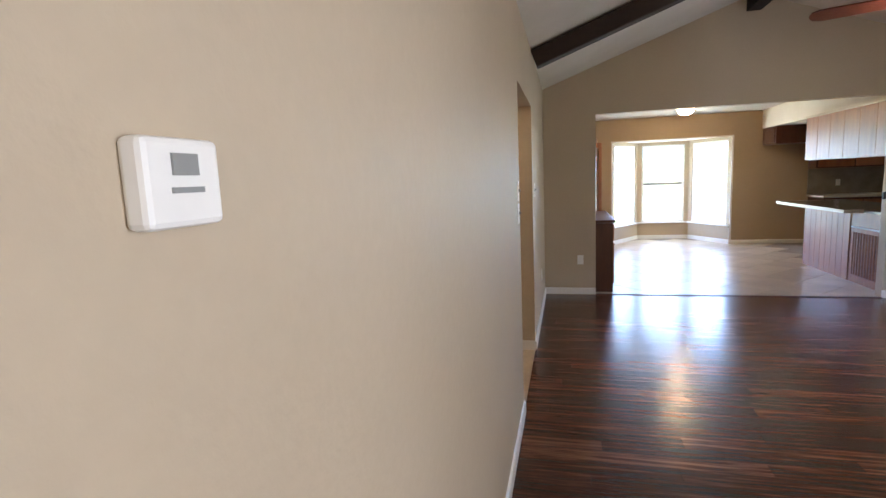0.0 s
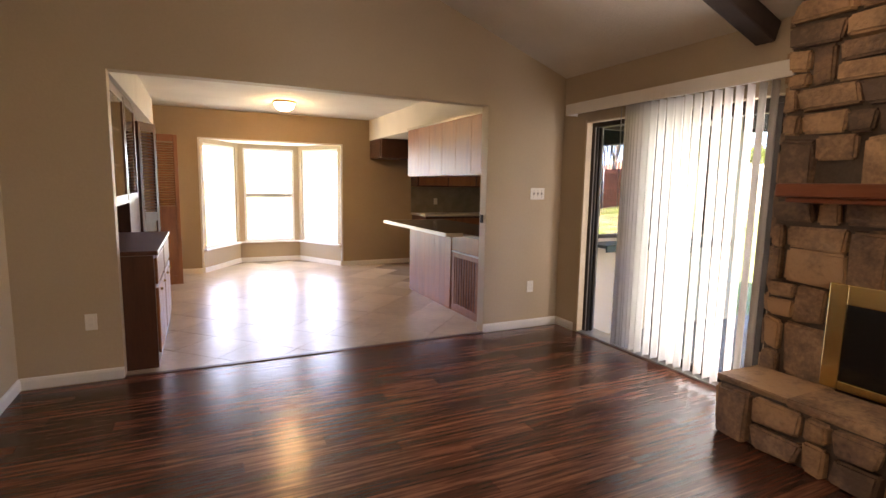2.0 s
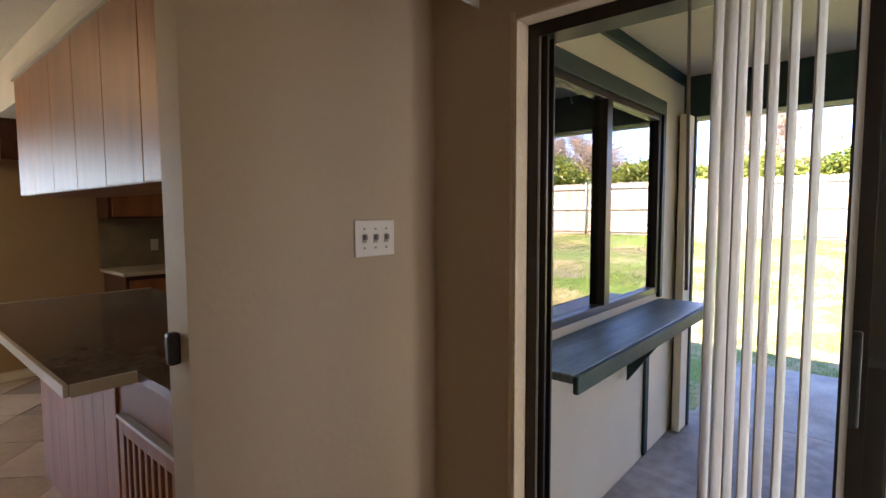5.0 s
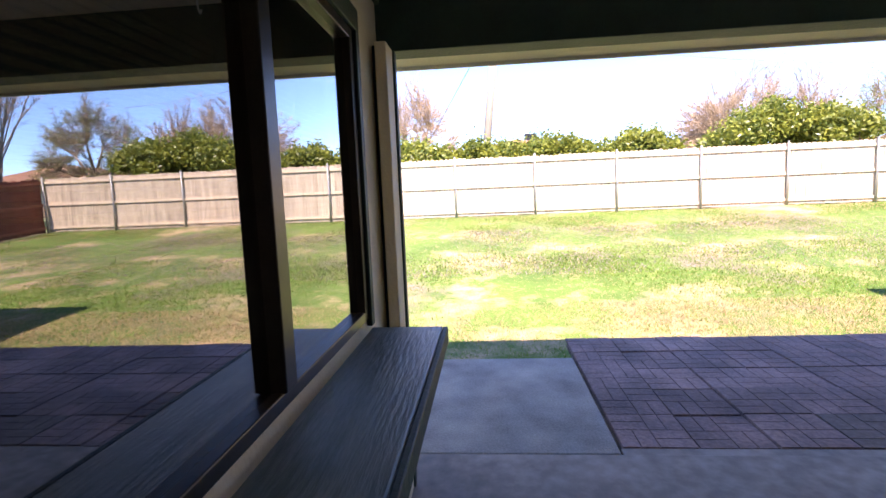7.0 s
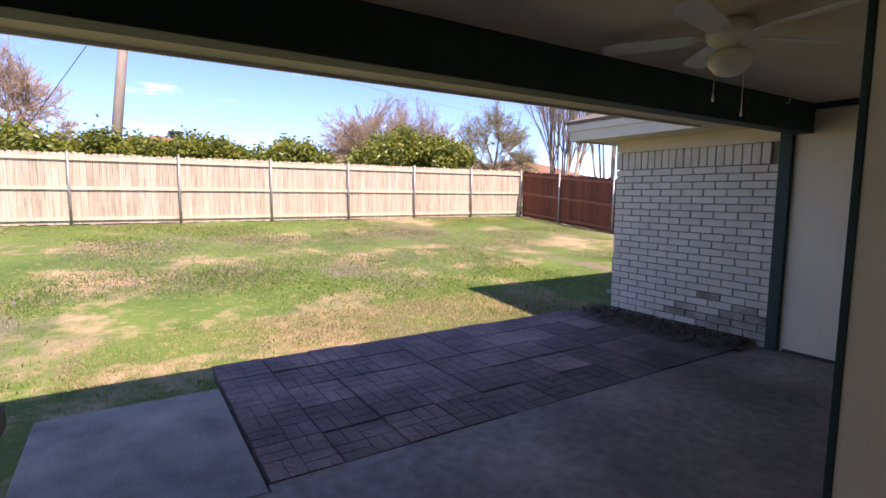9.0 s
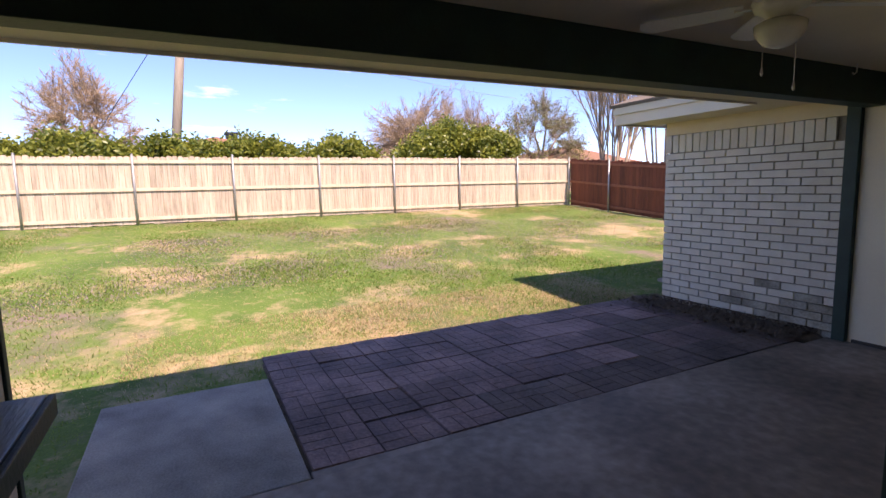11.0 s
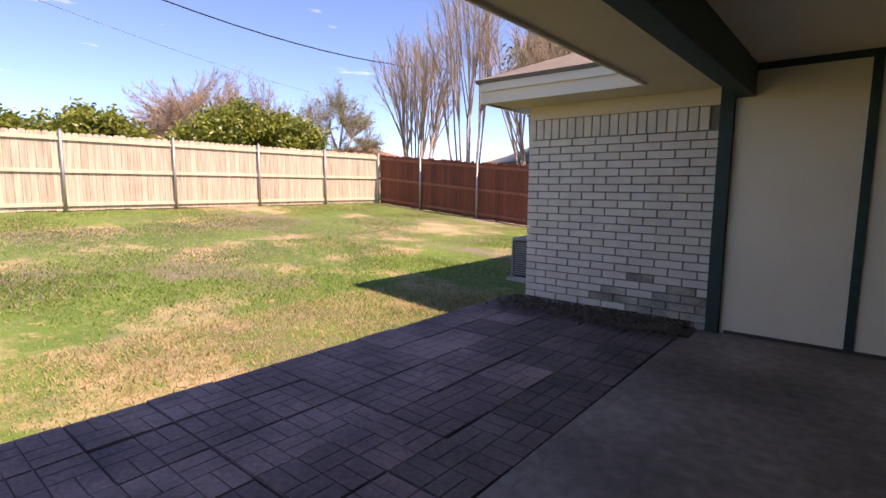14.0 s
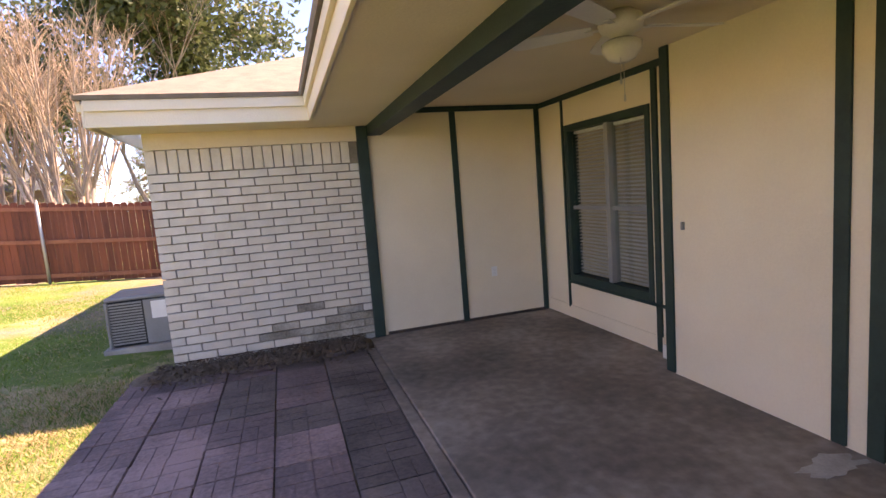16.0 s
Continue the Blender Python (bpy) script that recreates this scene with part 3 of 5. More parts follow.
structure("ceiling_patio", boxes(((0.15, -6.7, 2.40), (2.80, 0.0, 2.46))), SOFFIT, "cream painted patio ceiling", "ceiling")
structure("patio_beam", boxes(((2.58, -6.62, 2.11), (2.74, -0.10, 2.40)), bevel=0.006), GREEN, "dark green wooden patio beam", "beam")
structure("soffit_eave", boxes(((2.741, -5.97, 2.22), (3.36, 1.5, 2.26)), ((2.741, -6.62, 2.22), (5.16, -5.97, 2.26))), SOFFIT, "cream painted eave soffit", "soffit")
structure("eave_filler", boxes(((2.741, -6.6, 2.26), (2.80, 1.5, 2.55))), SOFFIT, "cream board behind the eave", "soffit")
for a, b in (((3.36, -5.97, 2.20), (3.385, 1.5, 2.40)), ((3.385, -5.97, 2.20), (5.18, -5.945, 2.40)), ((5.18, -13.2, 2.20), (5.205, -5.945, 2.40))):
    structure("fascia", boxes((a, b), bevel=0.003), CREAM, "cream painted fascia board", "trim")
    a2, b2 = list(a), list(b)
    a2[2], b2[2] = 2.33, 2.42
    g = 0.03
    if b[0] - a[0] < 0.1:
        a2[0], b2[0] = b[0], b[0] + g
    else:
        a2[1], b2[1] = b[1], b[1] + g
        a2[0] = a[0] + g
    structure("fascia_trim", boxes((a2, b2), bevel=0.003), CREAM, "cream upper fascia strip", "trim")
S = 0.42
roof = thing("roof", (0, -3, 2.42), "tan shingled hip roof over the house", "roof", kind="structure")
bm = bmesh.new()
slab(bm, [(3.44, 6.0, 2.42), (3.44, -5.9, 2.42), (-2.2, -5.9 - 5.64, 2.42 + 5.64 * S), (-2.2, 6.0, 2.42 + 5.64 * S)], 0.04)
slab(bm, [(3.44, -5.9, 2.42), (5.24, -5.9, 2.42), (1.76, -9.38, 2.42 + 3.48 * S), (-0.04, -9.38, 2.42 + 3.48 * S)], 0.04)
slab(bm, [(5.24, -5.9, 2.42), (5.24, -13.2, 2.42), (1.76, -13.2, 2.42 + 3.48 * S), (1.76, -9.38, 2.42 + 3.48 * S)], 0.04)
part("shingle_sheet", bm, SHINGLE, roof)
bm = bmesh.new()
for k in range(20):
    y = -5.9 - k * 0.17
    z = 2.42 + k * 0.17 * S
    box(bm, (3.44 - k * 0.17, y - 0.01, z), (5.24 - k * 0.17, y + 0.0, z + 0.012))
part("shingle_course", bm, SHINGLE, roof)
structure("roof_west", boxes(((-6.2, SOUTH - 0.3, 3.42), (-2.2, 6, 3.5))), SHINGLE, "flat cover closing the roof space", "roof")

# wing with brick walls
wing = structure("wall_wing", boxes(((2.86, -13.0, -0.35), (4.90, -6.625, 2.24))), JOINT, "white painted brick wing of the house")
structure("trim_frieze", boxes(((2.861, -6.624, 2.06), (4.93, -6.59, 2.219))), SOFFIT, "cream frieze board above the brick", "trim")
structure("post_corner", boxes(((2.74, -6.66, -0.15), (2.86, -6.56, 2.215)), bevel=0.008), GREEN, "dark green corner post against the brick", "post")
bl, bh, bj = 0.27, 0.0755, 0.0115
full = finish(boxes(((0, 0, 0), (bl, 0.03, bh)), bevel=0.004), "brick", BRICK)
half = finish(boxes(((0, 0, 0), (bl * 0.48, 0.03, bh)), bevel=0.004), "brick", BRICK)
full_old = finish(boxes(((0, 0, 0), (bl, 0.03, bh)), bevel=0.004), "brick", BRICK_OLD)
rng = random.Random(5)
for r in range(23):
    z = -0.17 + r * (bh + bj)
    x = 4.93
    x -= bl * 0.48 if r % 2 else 0
    if r % 2:
        piece("brick", half, wing, pose(x, -6.625 + rng.uniform(-0.002, 0.002), z))
    x -= 0 if not r % 2 else bj
    while x - bl > 2.86:
        old = r < 6 and rng.random() < 0.8 - 0.08 * r and x < 4.5 - r * 0.16 + rng.uniform(-0.2, 0.2)
        piece("brick", full_old if old else full, wing, pose(x - bl, -6.626 + rng.uniform(-0.002, 0.002), z))
        x -= bl + bj
    if x - 2.865 > 0.02:
        w = x - 2.862
        piece("brick", finish(boxes(((0, 0, 0), (w, 0.03, bh)), bevel=0.004), "brick", BRICK_OLD if r < 4 else BRICK), wing, pose(2.862, -6.626, z))
sw = 0.088
sold = finish(boxes(((0, 0, 0), (sw, 0.03, 0.224)), bevel=0.004), "brick", BRICK)
x = 4.93 - sw
while x > 2.87:
    piece("brick", sold, wing, pose(x, -6.624 + rng.uniform(-0.003, 0.004), -0.17 + 23 * (bh + bj)))
    x -= sw + bj
bm = bmesh.new()
for r in range(26):
    for k in range(22):
        y = -6.63 - k * (bl + bj) - (0.12 if r % 2 else 0)
        box(bm, (4.895, y - bl, -0.23 + r * (bh + bj)), (4.928, y, -0.23 + r * (bh + bj) + bh))
tagged(part("brick_side", bm, BRICK, wing), kind="stuff")

# ---- patio door ----
door = thing("sliding_door", (0.07, -1.25, 0.0), "dark bronze sliding glass door, half open", "door")
FA, FB = 0.062, 0.162
part("frame", boxes(((FA, DN - 0.045, 0.015), (FB, DN, DT)), ((FA, DS, 0.015), (FB, DS + 0.045, DT)), ((FA, DS + 0.045, DT - 0.05), (FB, DN - 0.045, DT)), ((0.077, DN - 0.07, 0.015), (0.087, DN - 0.045, DT - 0.05)), ((0.117, DN - 0.07, 0.015), (0.127, DN - 0.045, DT - 0.05))), BRONZE, door)
for x, y0, y1 in ((0.127, DS + 0.045, -1.22), (0.087, DS + 0.06, -1.17)):
    leaf = part("door_leaf", boxes(((x - 0.016, y0, 0.02), (x + 0.016, y0 + 0.05, DT - 0.05)), ((x - 0.016, y1 - 0.05, 0.02), (x + 0.016, y1, DT - 0.05)), ((x - 0.016, y0 + 0.05, 0.02), (x + 0.016, y1 - 0.05, 0.09)), ((x - 0.016, y0 + 0.05, DT - 0.1), (x + 0.016, y1 - 0.05, DT - 0.05))), BRONZE, door)
    g = part("pane", boxes(((x - 0.003, y0 + 0.05, 0.09), (x + 0.003, y1 - 0.05, DT - 0.1))), GLASS, leaf)
    g.visible_shadow = False
# thin silver strips put the highlights on the dark track into colour
for x in (0.066, 0.098, 0.138, 0.158):
    part("track_highlight", boxes(((x - 0.002, DN - 0.052, 0.016), (x + 0.002, DN - 0.0455, DT - 0.051))), SILVER, door, "bright strip standing in for a track highlight")
part("handle", boxes(((0.050, -1.21, 0.95), (0.070, -1.18, 1.17)), bevel=0.006), BLACK, door)
structure("trim_door", boxes(((-0.008, DN - 0.01, 0.016), (FA - 0.001, DN - 0.0005, DT - 0.0105)), ((-0.008, DN, 0.081), (-0.001, DN + 0.016, DT + 0.016)), ((-0.008, DS, DT - 0.01), (FA - 0.001, DN - 0.0005, DT - 0.0005)), bevel=0.003), PLASTER, "cream rounded plaster return round the patio door", "trim")
structure("trim_door_outside", boxes(((0.191, DN, -0.14), (0.215, DN + 0.07, 2.1)), ((0.191, DS - 0.07, -0.14), (0.215, DS, 2.1)), ((0.191, DS, DT), (0.215, DN, 2.12))), GREEN, "dark green casing outside the patio door", "trim")

blind = thing("vertical_blind", (-0.07, -1.5, 2.1), "white vertical blind drawn partly open over the door", "blind")
part("valance", boxes(((-0.14, -2.27, 2.105), (-0.12, -0.19, 2.205)), ((-0.12, -2.27, 2.19), (0.0, -0.19, 2.205)), ((-0.12, -0.20, 2.105), (0.0, -0.19, 2.19)), bevel=0.003), PLASTIC, blind)
part("head_rail", boxes(((-0.095, -2.25, 2.12), (-0.05, -0.25, 2.15))), SILVER, blind)
bm = bmesh.new()
rod(bm, (-0.10, -0.87, 2.1), (-0.10, -0.885, 1.25), 0.004)
part("wand", bm, GREY, blind, "thin plastic wand")


def slat_mesh():
    bm = bmesh.new()
    n = 6
    cols = []
    for i in range(n + 1):
        u = (i / n - 0.5) * 0.089
        d = 0.009 * (1 - (2 * i / n - 1) ** 2)
        cols.append([bm.verts.new((d, u, z)) for z in (0.0, -2.05)])
    back = [[bm.verts.new((v.co.x - 0.0015, v.co.y, v.co.z)) for v in c] for c in cols]
    for i in range(n):
        bm.faces.new((cols[i][0], cols[i][1], cols[i + 1][1], cols[i + 1][0])).smooth = True
        bm.faces.new((back[i + 1][0], back[i + 1][1], back[i][1], back[i][0])).smooth = True
    bm.faces.new((cols[0][1], cols[0][0], back[0][0], back[0][1]))
    bm.faces.new((cols[n][0], cols[n][1], back[n][1], back[n][0]))
    return finish(bm, "slat", VINYL)


sm = slat_mesh()
rng = random.Random(2)
ys = [-0.93, -0.955, -0.98, -1.01, -1.04, -1.075, -1.12] + [-1.19 - 0.078 * i for i in range(13)]
for i, y in enumerate(ys):
    turn = (86 if i < 7 else 92) + rng.uniform(-4, 4)
    piece("slat", sm, blind, pose(-0.072, y, 2.115, rng.uniform(-0.4, 0.4), 0, turn))

# ---- fireplace ----
FX = -0.15
fire = thing("fireplace", (-0.2, -3.4, 0), "rough stone fireplace with raised hearth and brass doors", "fireplace")
part("chimney_breast", boxes(((FX + 0.03, -4.75, 0.0), (-0.001, -4.0, 2.60)), ((FX + 0.03, -2.62, 0.0), (-0.001, -2.24, 2.50)), ((FX + 0.03, -4.0, 0.93), (-0.001, -2.62, 2.58)), ((-0.05, -4.0, 0.0), (-0.001, -2.62, 0.93))), MORTAR, fire)
part("hearth", boxes(((-0.56, -4.95, 0.0), (FX + 0.029, -2.28, 0.30))), MORTAR, fire)


def stones(y0, y1, z0, z1, skip, rng):
    """Random coursed stones: rows of uneven height, cut to uneven lengths."""
    out = []
    z = z0
    while z < z1 - 0.04:
        h = min(rng.choice((0.14, 0.22, 0.30, 0.36)), z1 - z)
        y = y0
        while y < y1 - 0.03:
            w = min(rng.uniform(0.12, 0.40), y1 - y)
            if y1 - y - w < 0.07:
                w = y1 - y
            cut = [(y, y + w, z, z + h)]
            if h > 0.17 and rng.random() < 0.5:
                s = z + h * rng.uniform(0.4, 0.6)
                cut = [(y, y + w, z, s), (y, y + w, s, z + h)]
            out += [c for c in cut if not skip((c[0] + c[1]) / 2, (c[2] + c[3]) / 2)]
            y += w
        z += h
    return out


def stone_mesh(w, d, h, rng):
    bm = bmesh.new()
    box(bm, (-w / 2, -d / 2, -h / 2), (w / 2, d / 2, h / 2))
    for v in bm.verts:
        v.co += Vector((rng.uniform(-1, 0.6) * min(w, 0.3) * 0.12 * (1 if v.co.x > 0 else -1), rng.uniform(-1, 1) * 0.008, rng.uniform(-1, 0.6) * min(h, 0.3) * 0.12 * (1 if v.co.z > 0 else -1)))
    bmesh.ops.bevel(bm, geom=bm.edges[:], offset=min(0.014, min(w, h) * 0.16), segments=2, affect="EDGES")
    return finish(bm, "stone", STONE)


rng = random.Random(11)
for a, b, c, d in stones(-4.75, -2.24, 0.30, 2.60, lambda y, z: -4.0 < y < -2.62 and z < 0.93 or (1.36 < z < 1.5 and -4.6 < y < -2.4), rng):
    piece("stone", stone_mesh(b - a - 0.01, 0.09, d - c - 0.01, rng), fire, pose(FX + 0.03 + rng.uniform(-0.012, 0.006), (a + b) / 2, (c + d) / 2, 0, 0, 90))
for a, b, c, d in stones(-4.95, -2.28, 0.0, 0.30, lambda y, z: False, rng):
    piece("stone", stone_mesh(b - a - 0.014, 0.09, d - c - 0.014, rng), fire, pose(-0.56 + rng.uniform(-0.01, 0.008), (a + b) / 2, (c + d) / 2, 0, 0, 90))
for a, b, c, d in stones(-0.56, FX, 0.0, 0.30, lambda y, z: False, rng):
    piece("stone", stone_mesh(b - a - 0.014, 0.08, d - c - 0.014, rng), fire, pose((a + b) / 2, -2.28, (c + d) / 2))
for a, b, c, d in stones(FX + 0.03, 0.0, 0.0, 2.48, lambda y, z: False, rng):
    piece("stone", stone_mesh(b - a - 0.012, 0.07, d - c - 0.014, rng), fire, pose((a + b) / 2, -2.235, (c + d) / 2))
y = -4.95
while y < -2.32:
    w = rng.uniform(0.28, 0.5)
    piece("stone", stone_mesh(min(w, -2.26 - y) - 0.014, 0.44, 0.05, rng), fire, pose(-0.37, y + min(w, -2.26 - y) / 2, 0.315, 0, 0, 0))
    y += w
part("mantel", boxes(((-0.40, -4.62, 1.395), (FX - 0.02, -2.38, 1.47)), ((-0.37, -4.58, 1.365), (FX - 0.02, -2.42, 1.394)), bevel=0.01), MANTEL, fire, "reddish wooden mantel shelf")
fb = part("firebox_frame", boxes(((FX - 0.03, -2.69, 0.34), (FX + 0.02, -2.60, 0.93)), ((FX - 0.03, -4.02, 0.34), (FX + 0.02, -3.93, 0.93)), ((FX - 0.03, -3.93, 0.82), (FX + 0.02, -2.69, 0.93)), ((FX - 0.03, -3.93, 0.34), (FX + 0.02, -2.69, 0.39)), bevel=0.006), BRASS, fire, "polished brass surround")
part("vent_strip", boxes(*[((FX - 0.036, -3.9, z), (FX - 0.031, -2.72, z + 0.012)) for z in (0.84, 0.865, 0.89)]), BRASS, fb)
part("fire_door", boxes(((FX - 0.012, -3.93, 0.39), (FX - 0.004, -3.32, 0.82)), ((FX - 0.012, -3.30, 0.39), (FX - 0.004, -2.69, 0.82))), mat("smoked_glass", (0.012, 0.012, 0.012), rough=0.08, bump=0), fire, "black smoked glass doors")

# ---- living room fittings ----
def ceiling_fan(name, at, drop, blade_mat, body_mat, label, lights, turn):
    fan = thing(name, at, label, "ceiling fan")
    x, y, z = at
    bm = bmesh.new()
    lathe(bm, (x, y, z - 0.05), [(0.03, -0.03), (0.065, 0.0), (0.07, 0.05)])
    part("canopy", bm, body_mat, fan)
    bm = bmesh.new()
    rod(bm, (x, y, z - drop), (x, y, z - 0.05), 0.013, n=12)
    part("downrod", bm, body_mat, fan)
    hub = z - drop
    bm = bmesh.new()
    lathe(bm, (x, y, hub), [(0.05, -0.14), (0.075, -0.11), (0.115, -0.09), (0.13, -0.05), (0.115, -0.01), (0.06, 0.02)])
    part("motor_housing", bm, body_mat, fan)
    for k in range(5):
        a = radians(turn + 72 * k)
        m = pose(x, y, hub - 0.06, 0, 0, math.degrees(a))
        bm = bmesh.new()
        pts = [(0.16, -0.045), (0.22, -0.058), (0.60, -0.07), (0.645, -0.05), (0.66, 0.0), (0.645, 0.05), (0.60, 0.07), (0.22, 0.058), (0.16, 0.045)]
        slab(bm, [(p, q, q * 0.2) for p, q in pts], 0.007)
        bm.transform(m)
        blade = part("blade", bm, blade_mat, fan)
        bm = boxes(((0.10, -0.018, -0.012), (0.20, 0.018, -0.004)), bevel=0.002)
        bm.transform(m)
        part("blade_iron", bm, body_mat, blade)
    if lights > 1:
        for k in range(lights):
            a = radians(turn + 20 + 360 / lights * k)
            d = Vector((math.cos(a), math.sin(a), 0))
            c = Vector((x, y, hub - 0.17)) + d * 0.10
            bm = bmesh.new()
            rod(bm, (x, y, hub - 0.13), c, 0.012)
            arm = part("light_arm", bm, body_mat, fan)
            bm = bmesh.new()
            lathe(bm, (0, 0, 0), [(0.02, 0.0), (0.03, -0.015), (0.038, -0.045), (0.047, -0.08), (0.04, -0.082)])
            bm.transform(Matrix.Translation(c) @ Matrix.Rotation(radians(38), 4, d.cross(Vector((0, 0, 1)))))
            part("shade", bm, LAMP_F, arm, "glowing bell glass shade")
    else:
        bm = bmesh.new()
        lathe(bm, (x, y, hub), [(0.03, -0.27), (0.075, -0.25), (0.11, -0.20), (0.115, -0.16), (0.08, -0.14)])
        part("light_bowl", bm, mat("unlit_frosted_glass", (0.72, 0.68, 0.58), rough=0.25, bump=0), fan, "frosted glass bowl, unlit")
    for dx, l in ((0.05, 0.22), (-0.05, 0.30)):
        bm = bmesh.new()
        rod(bm, (x + dx, y + dx, hub - 0.14 - l), (x + dx, y + dx, hub - 0.14), 0.0022, n=5)
        lathe(bm, (x + dx, y + dx, hub - 0.15 - l), [(0.003, -0.03), (0.008, -0.02), (0.004, 0.012)], 8)
        part("pull_chain", bm, CHROME, fan)
    return fan


FANWOOD = mat("reddish_fan_blade", (0.17, 0.055, 0.03), (0.11, 0.03, 0.016), 0.35)
ceiling_fan("ceiling_fan", (-2.24, -3.15, 3.13), 0.75, FANWOOD, BRONZE, "dark ceiling fan with reddish blades and lit glass shades", 4, 12)
ceiling_fan("ceiling_fan", (1.75, -3.53, 2.40), 0.02, WHITE_METAL, WHITE_METAL, "white patio ceiling fan with frosted bowl", 1, 30)

rl = thing("recessed_light", (-0.92, -2.55, 2.79), "round recessed ceiling light, lit", "light")
bm = bmesh.new()
lathe(bm, (0, 0, 0), [(0.095, -0.012), (0.09, 0.004), (0.07, 0.006)])
bm.transform(pose(-0.92, -2.55, 2.775, 0, 20, 0))
part("ring", bm, TRIM, rl)
bm = bmesh.new()
lathe(bm, (0, 0, 0), [(0.06, -0.03), (0.068, -0.012), (0.068, -0.004)])
bm.transform(pose(-0.92, -2.55, 2.775, 0, 20, 0))
part("lamp", bm, LAMP_F, rl)


def plate(name, centre, normal, w, h, kind, label):
    """A switch or outlet plate on a wall; normal is "x", "-x", "y" or "-y"."""
    rz = {"-y": 0, "x": 90, "y": 180, "-x": -90}[normal]
    m = Matrix.Translation(centre) @ pose(0, 0, 0, 0, 0, rz)
    p = thing(name, centre, label, "switch" if "switch" in name else "outlet", "wall plates")

    def put(bm):
        bm.transform(m)
        return bm
    part("cover", put(boxes(((-w / 2, -0.006, -h / 2), (w / 2, 0, h / 2)), bevel=0.002)), PLASTIC, p)
    if kind > 0:
        for k in range(kind):
            u = (k - (kind - 1) / 2) * 0.046
            part("toggle", put(boxes(((u - 0.005, -0.018, -0.004), (u + 0.005, -0.0061, 0.012)), bevel=0.002)), GREY, p)
            part("slot", put(boxes(((u - 0.008, -0.0075, -0.014), (u + 0.008, -0.0062, 0.014)))), mat("plate_slot", (0.45, 0.42, 0.36), bump=0), p)
            for s in (-1, 1):
                part("screw", put(boxes(((u - 0.003, -0.008, s * 0.03 - 0.003), (u + 0.003, -0.0062, s * 0.03 + 0.003)))), GREY, p)
    else:
        for s in (-1, 1):
            part("socket", put(boxes(((-0.016, -0.009, s * 0.02 - 0.013), (0.016, -0.0061, s * 0.02 + 0.013)), bevel=0.003)), TRIM, p)
    return p


plate("light_switch", (-0.295, 0, 1.355), "-y", 0.165, 0.115, 3, "white triple toggle switch plate on tan wall")
plate("light_switch", (WX, -3.42, 1.40), "x", 0.072, 0.115, 1, "white single switch plate beside the hall opening")
plate("light_switch", (WX, -3.42, 1.27), "x", 0.072, 0.115, 1, "white single switch plate beside the hall opening")
plate("light_switch", (WX, -1.9, 1.36), "x", 0.072, 0.115, 1, "white single switch plate on tan wall")
plate("wall_outlet", (-0.34, 0, 0.42), "-y", 0.072, 0.115, 0, "white outlet plate low on the wall")
plate("wall_outlet", (-4.05, 0, 0.43), "-y", 0.072, 0.115, 0, "white outlet plate low on the wall")
plate("wall_outlet", (WX, -0.9, 0.42), "x", 0.072, 0.115, 0, "white outlet plate low on the wall")
plate("wall_outlet", (1.33, -6.62, 0.42), "y", 0.075, 0.12, 0, "white outdoor outlet on cream siding")

th = thing("thermostat", (WX, -6.04, 1.48), "white wall thermostat with grey display", "thermostat")
part("case", boxes(((WX, -6.098, 1.462), (WX + 0.02, -6.024, 1.524)), bevel=0.005), PLASTIC, th)
part("display", boxes(((WX + 0.0201, -6.074, 1.498), (WX + 0.022, -6.050, 1.513))), GREY, th, "grey display")
part("label_strip", boxes(((WX + 0.0201, -6.076, 1.486), (WX + 0.022, -6.046, 1.490))), GREY, th)

# ---- kitchen fittings ----
hl = thing("ceiling_light", (-5.25, -2.9, 2.40), "round flush hall ceiling light, lit amber glass", "light")
bm = bmesh.new()
lathe(bm, (-5.25, -2.9, 2.40), [(0.12, -0.03), (0.15, -0.02), (0.15, 0.0)])
part("base", bm, BRASS, hl)
bm = bmesh.new()
lathe(bm, (-5.25, -2.9, 2.40), [(0.02, -0.125), (0.07, -0.115), (0.11, -0.085), (0.135, -0.031)])
part("bowl", bm, LAMP_H, hl, "glowing amber glass bowl")
kl = thing("ceiling_light", (-2.26, 3.07, KZ), "round flush ceiling light, lit amber glass", "light")
bm = bmesh.new()
lathe(bm, (-2.26, 3.07, KZ), [(0.12, -0.03), (0.15, -0.02), (0.15, 0.0)])
part("base", bm, BRASS, kl)
bm = bmesh.new()
lathe(bm, (-2.26, 3.07, KZ), [(0.02, -0.125), (0.07, -0.115), (0.11, -0.085), (0.135, -0.031)])
part("bowl", bm, LAMP_K, kl, "glowing amber glass bowl")
cv = thing("ceiling_vent", (-3.3, 1.9, KZ), "small grey ceiling air vent", "vent")
part("vent_frame", boxes(((-3.42, 1.80, KZ - 0.012), (-3.18, 1.815, KZ)), ((-3.42, 1.985, KZ - 0.012), (-3.18, 2.0, KZ)), ((-3.42, 1.815, KZ - 0.012), (-3.405, 1.985, KZ)), ((-3.195, 1.815, KZ - 0.012), (-3.18, 1.985, KZ))), TRIM, cv)
for k in range(6):
    part("vent_slat", boxes(((-3.405, 1.822 + k * 0.028, KZ - 0.01), (-3.195, 1.836 + k * 0.028, KZ - 0.003))), GREY, cv)


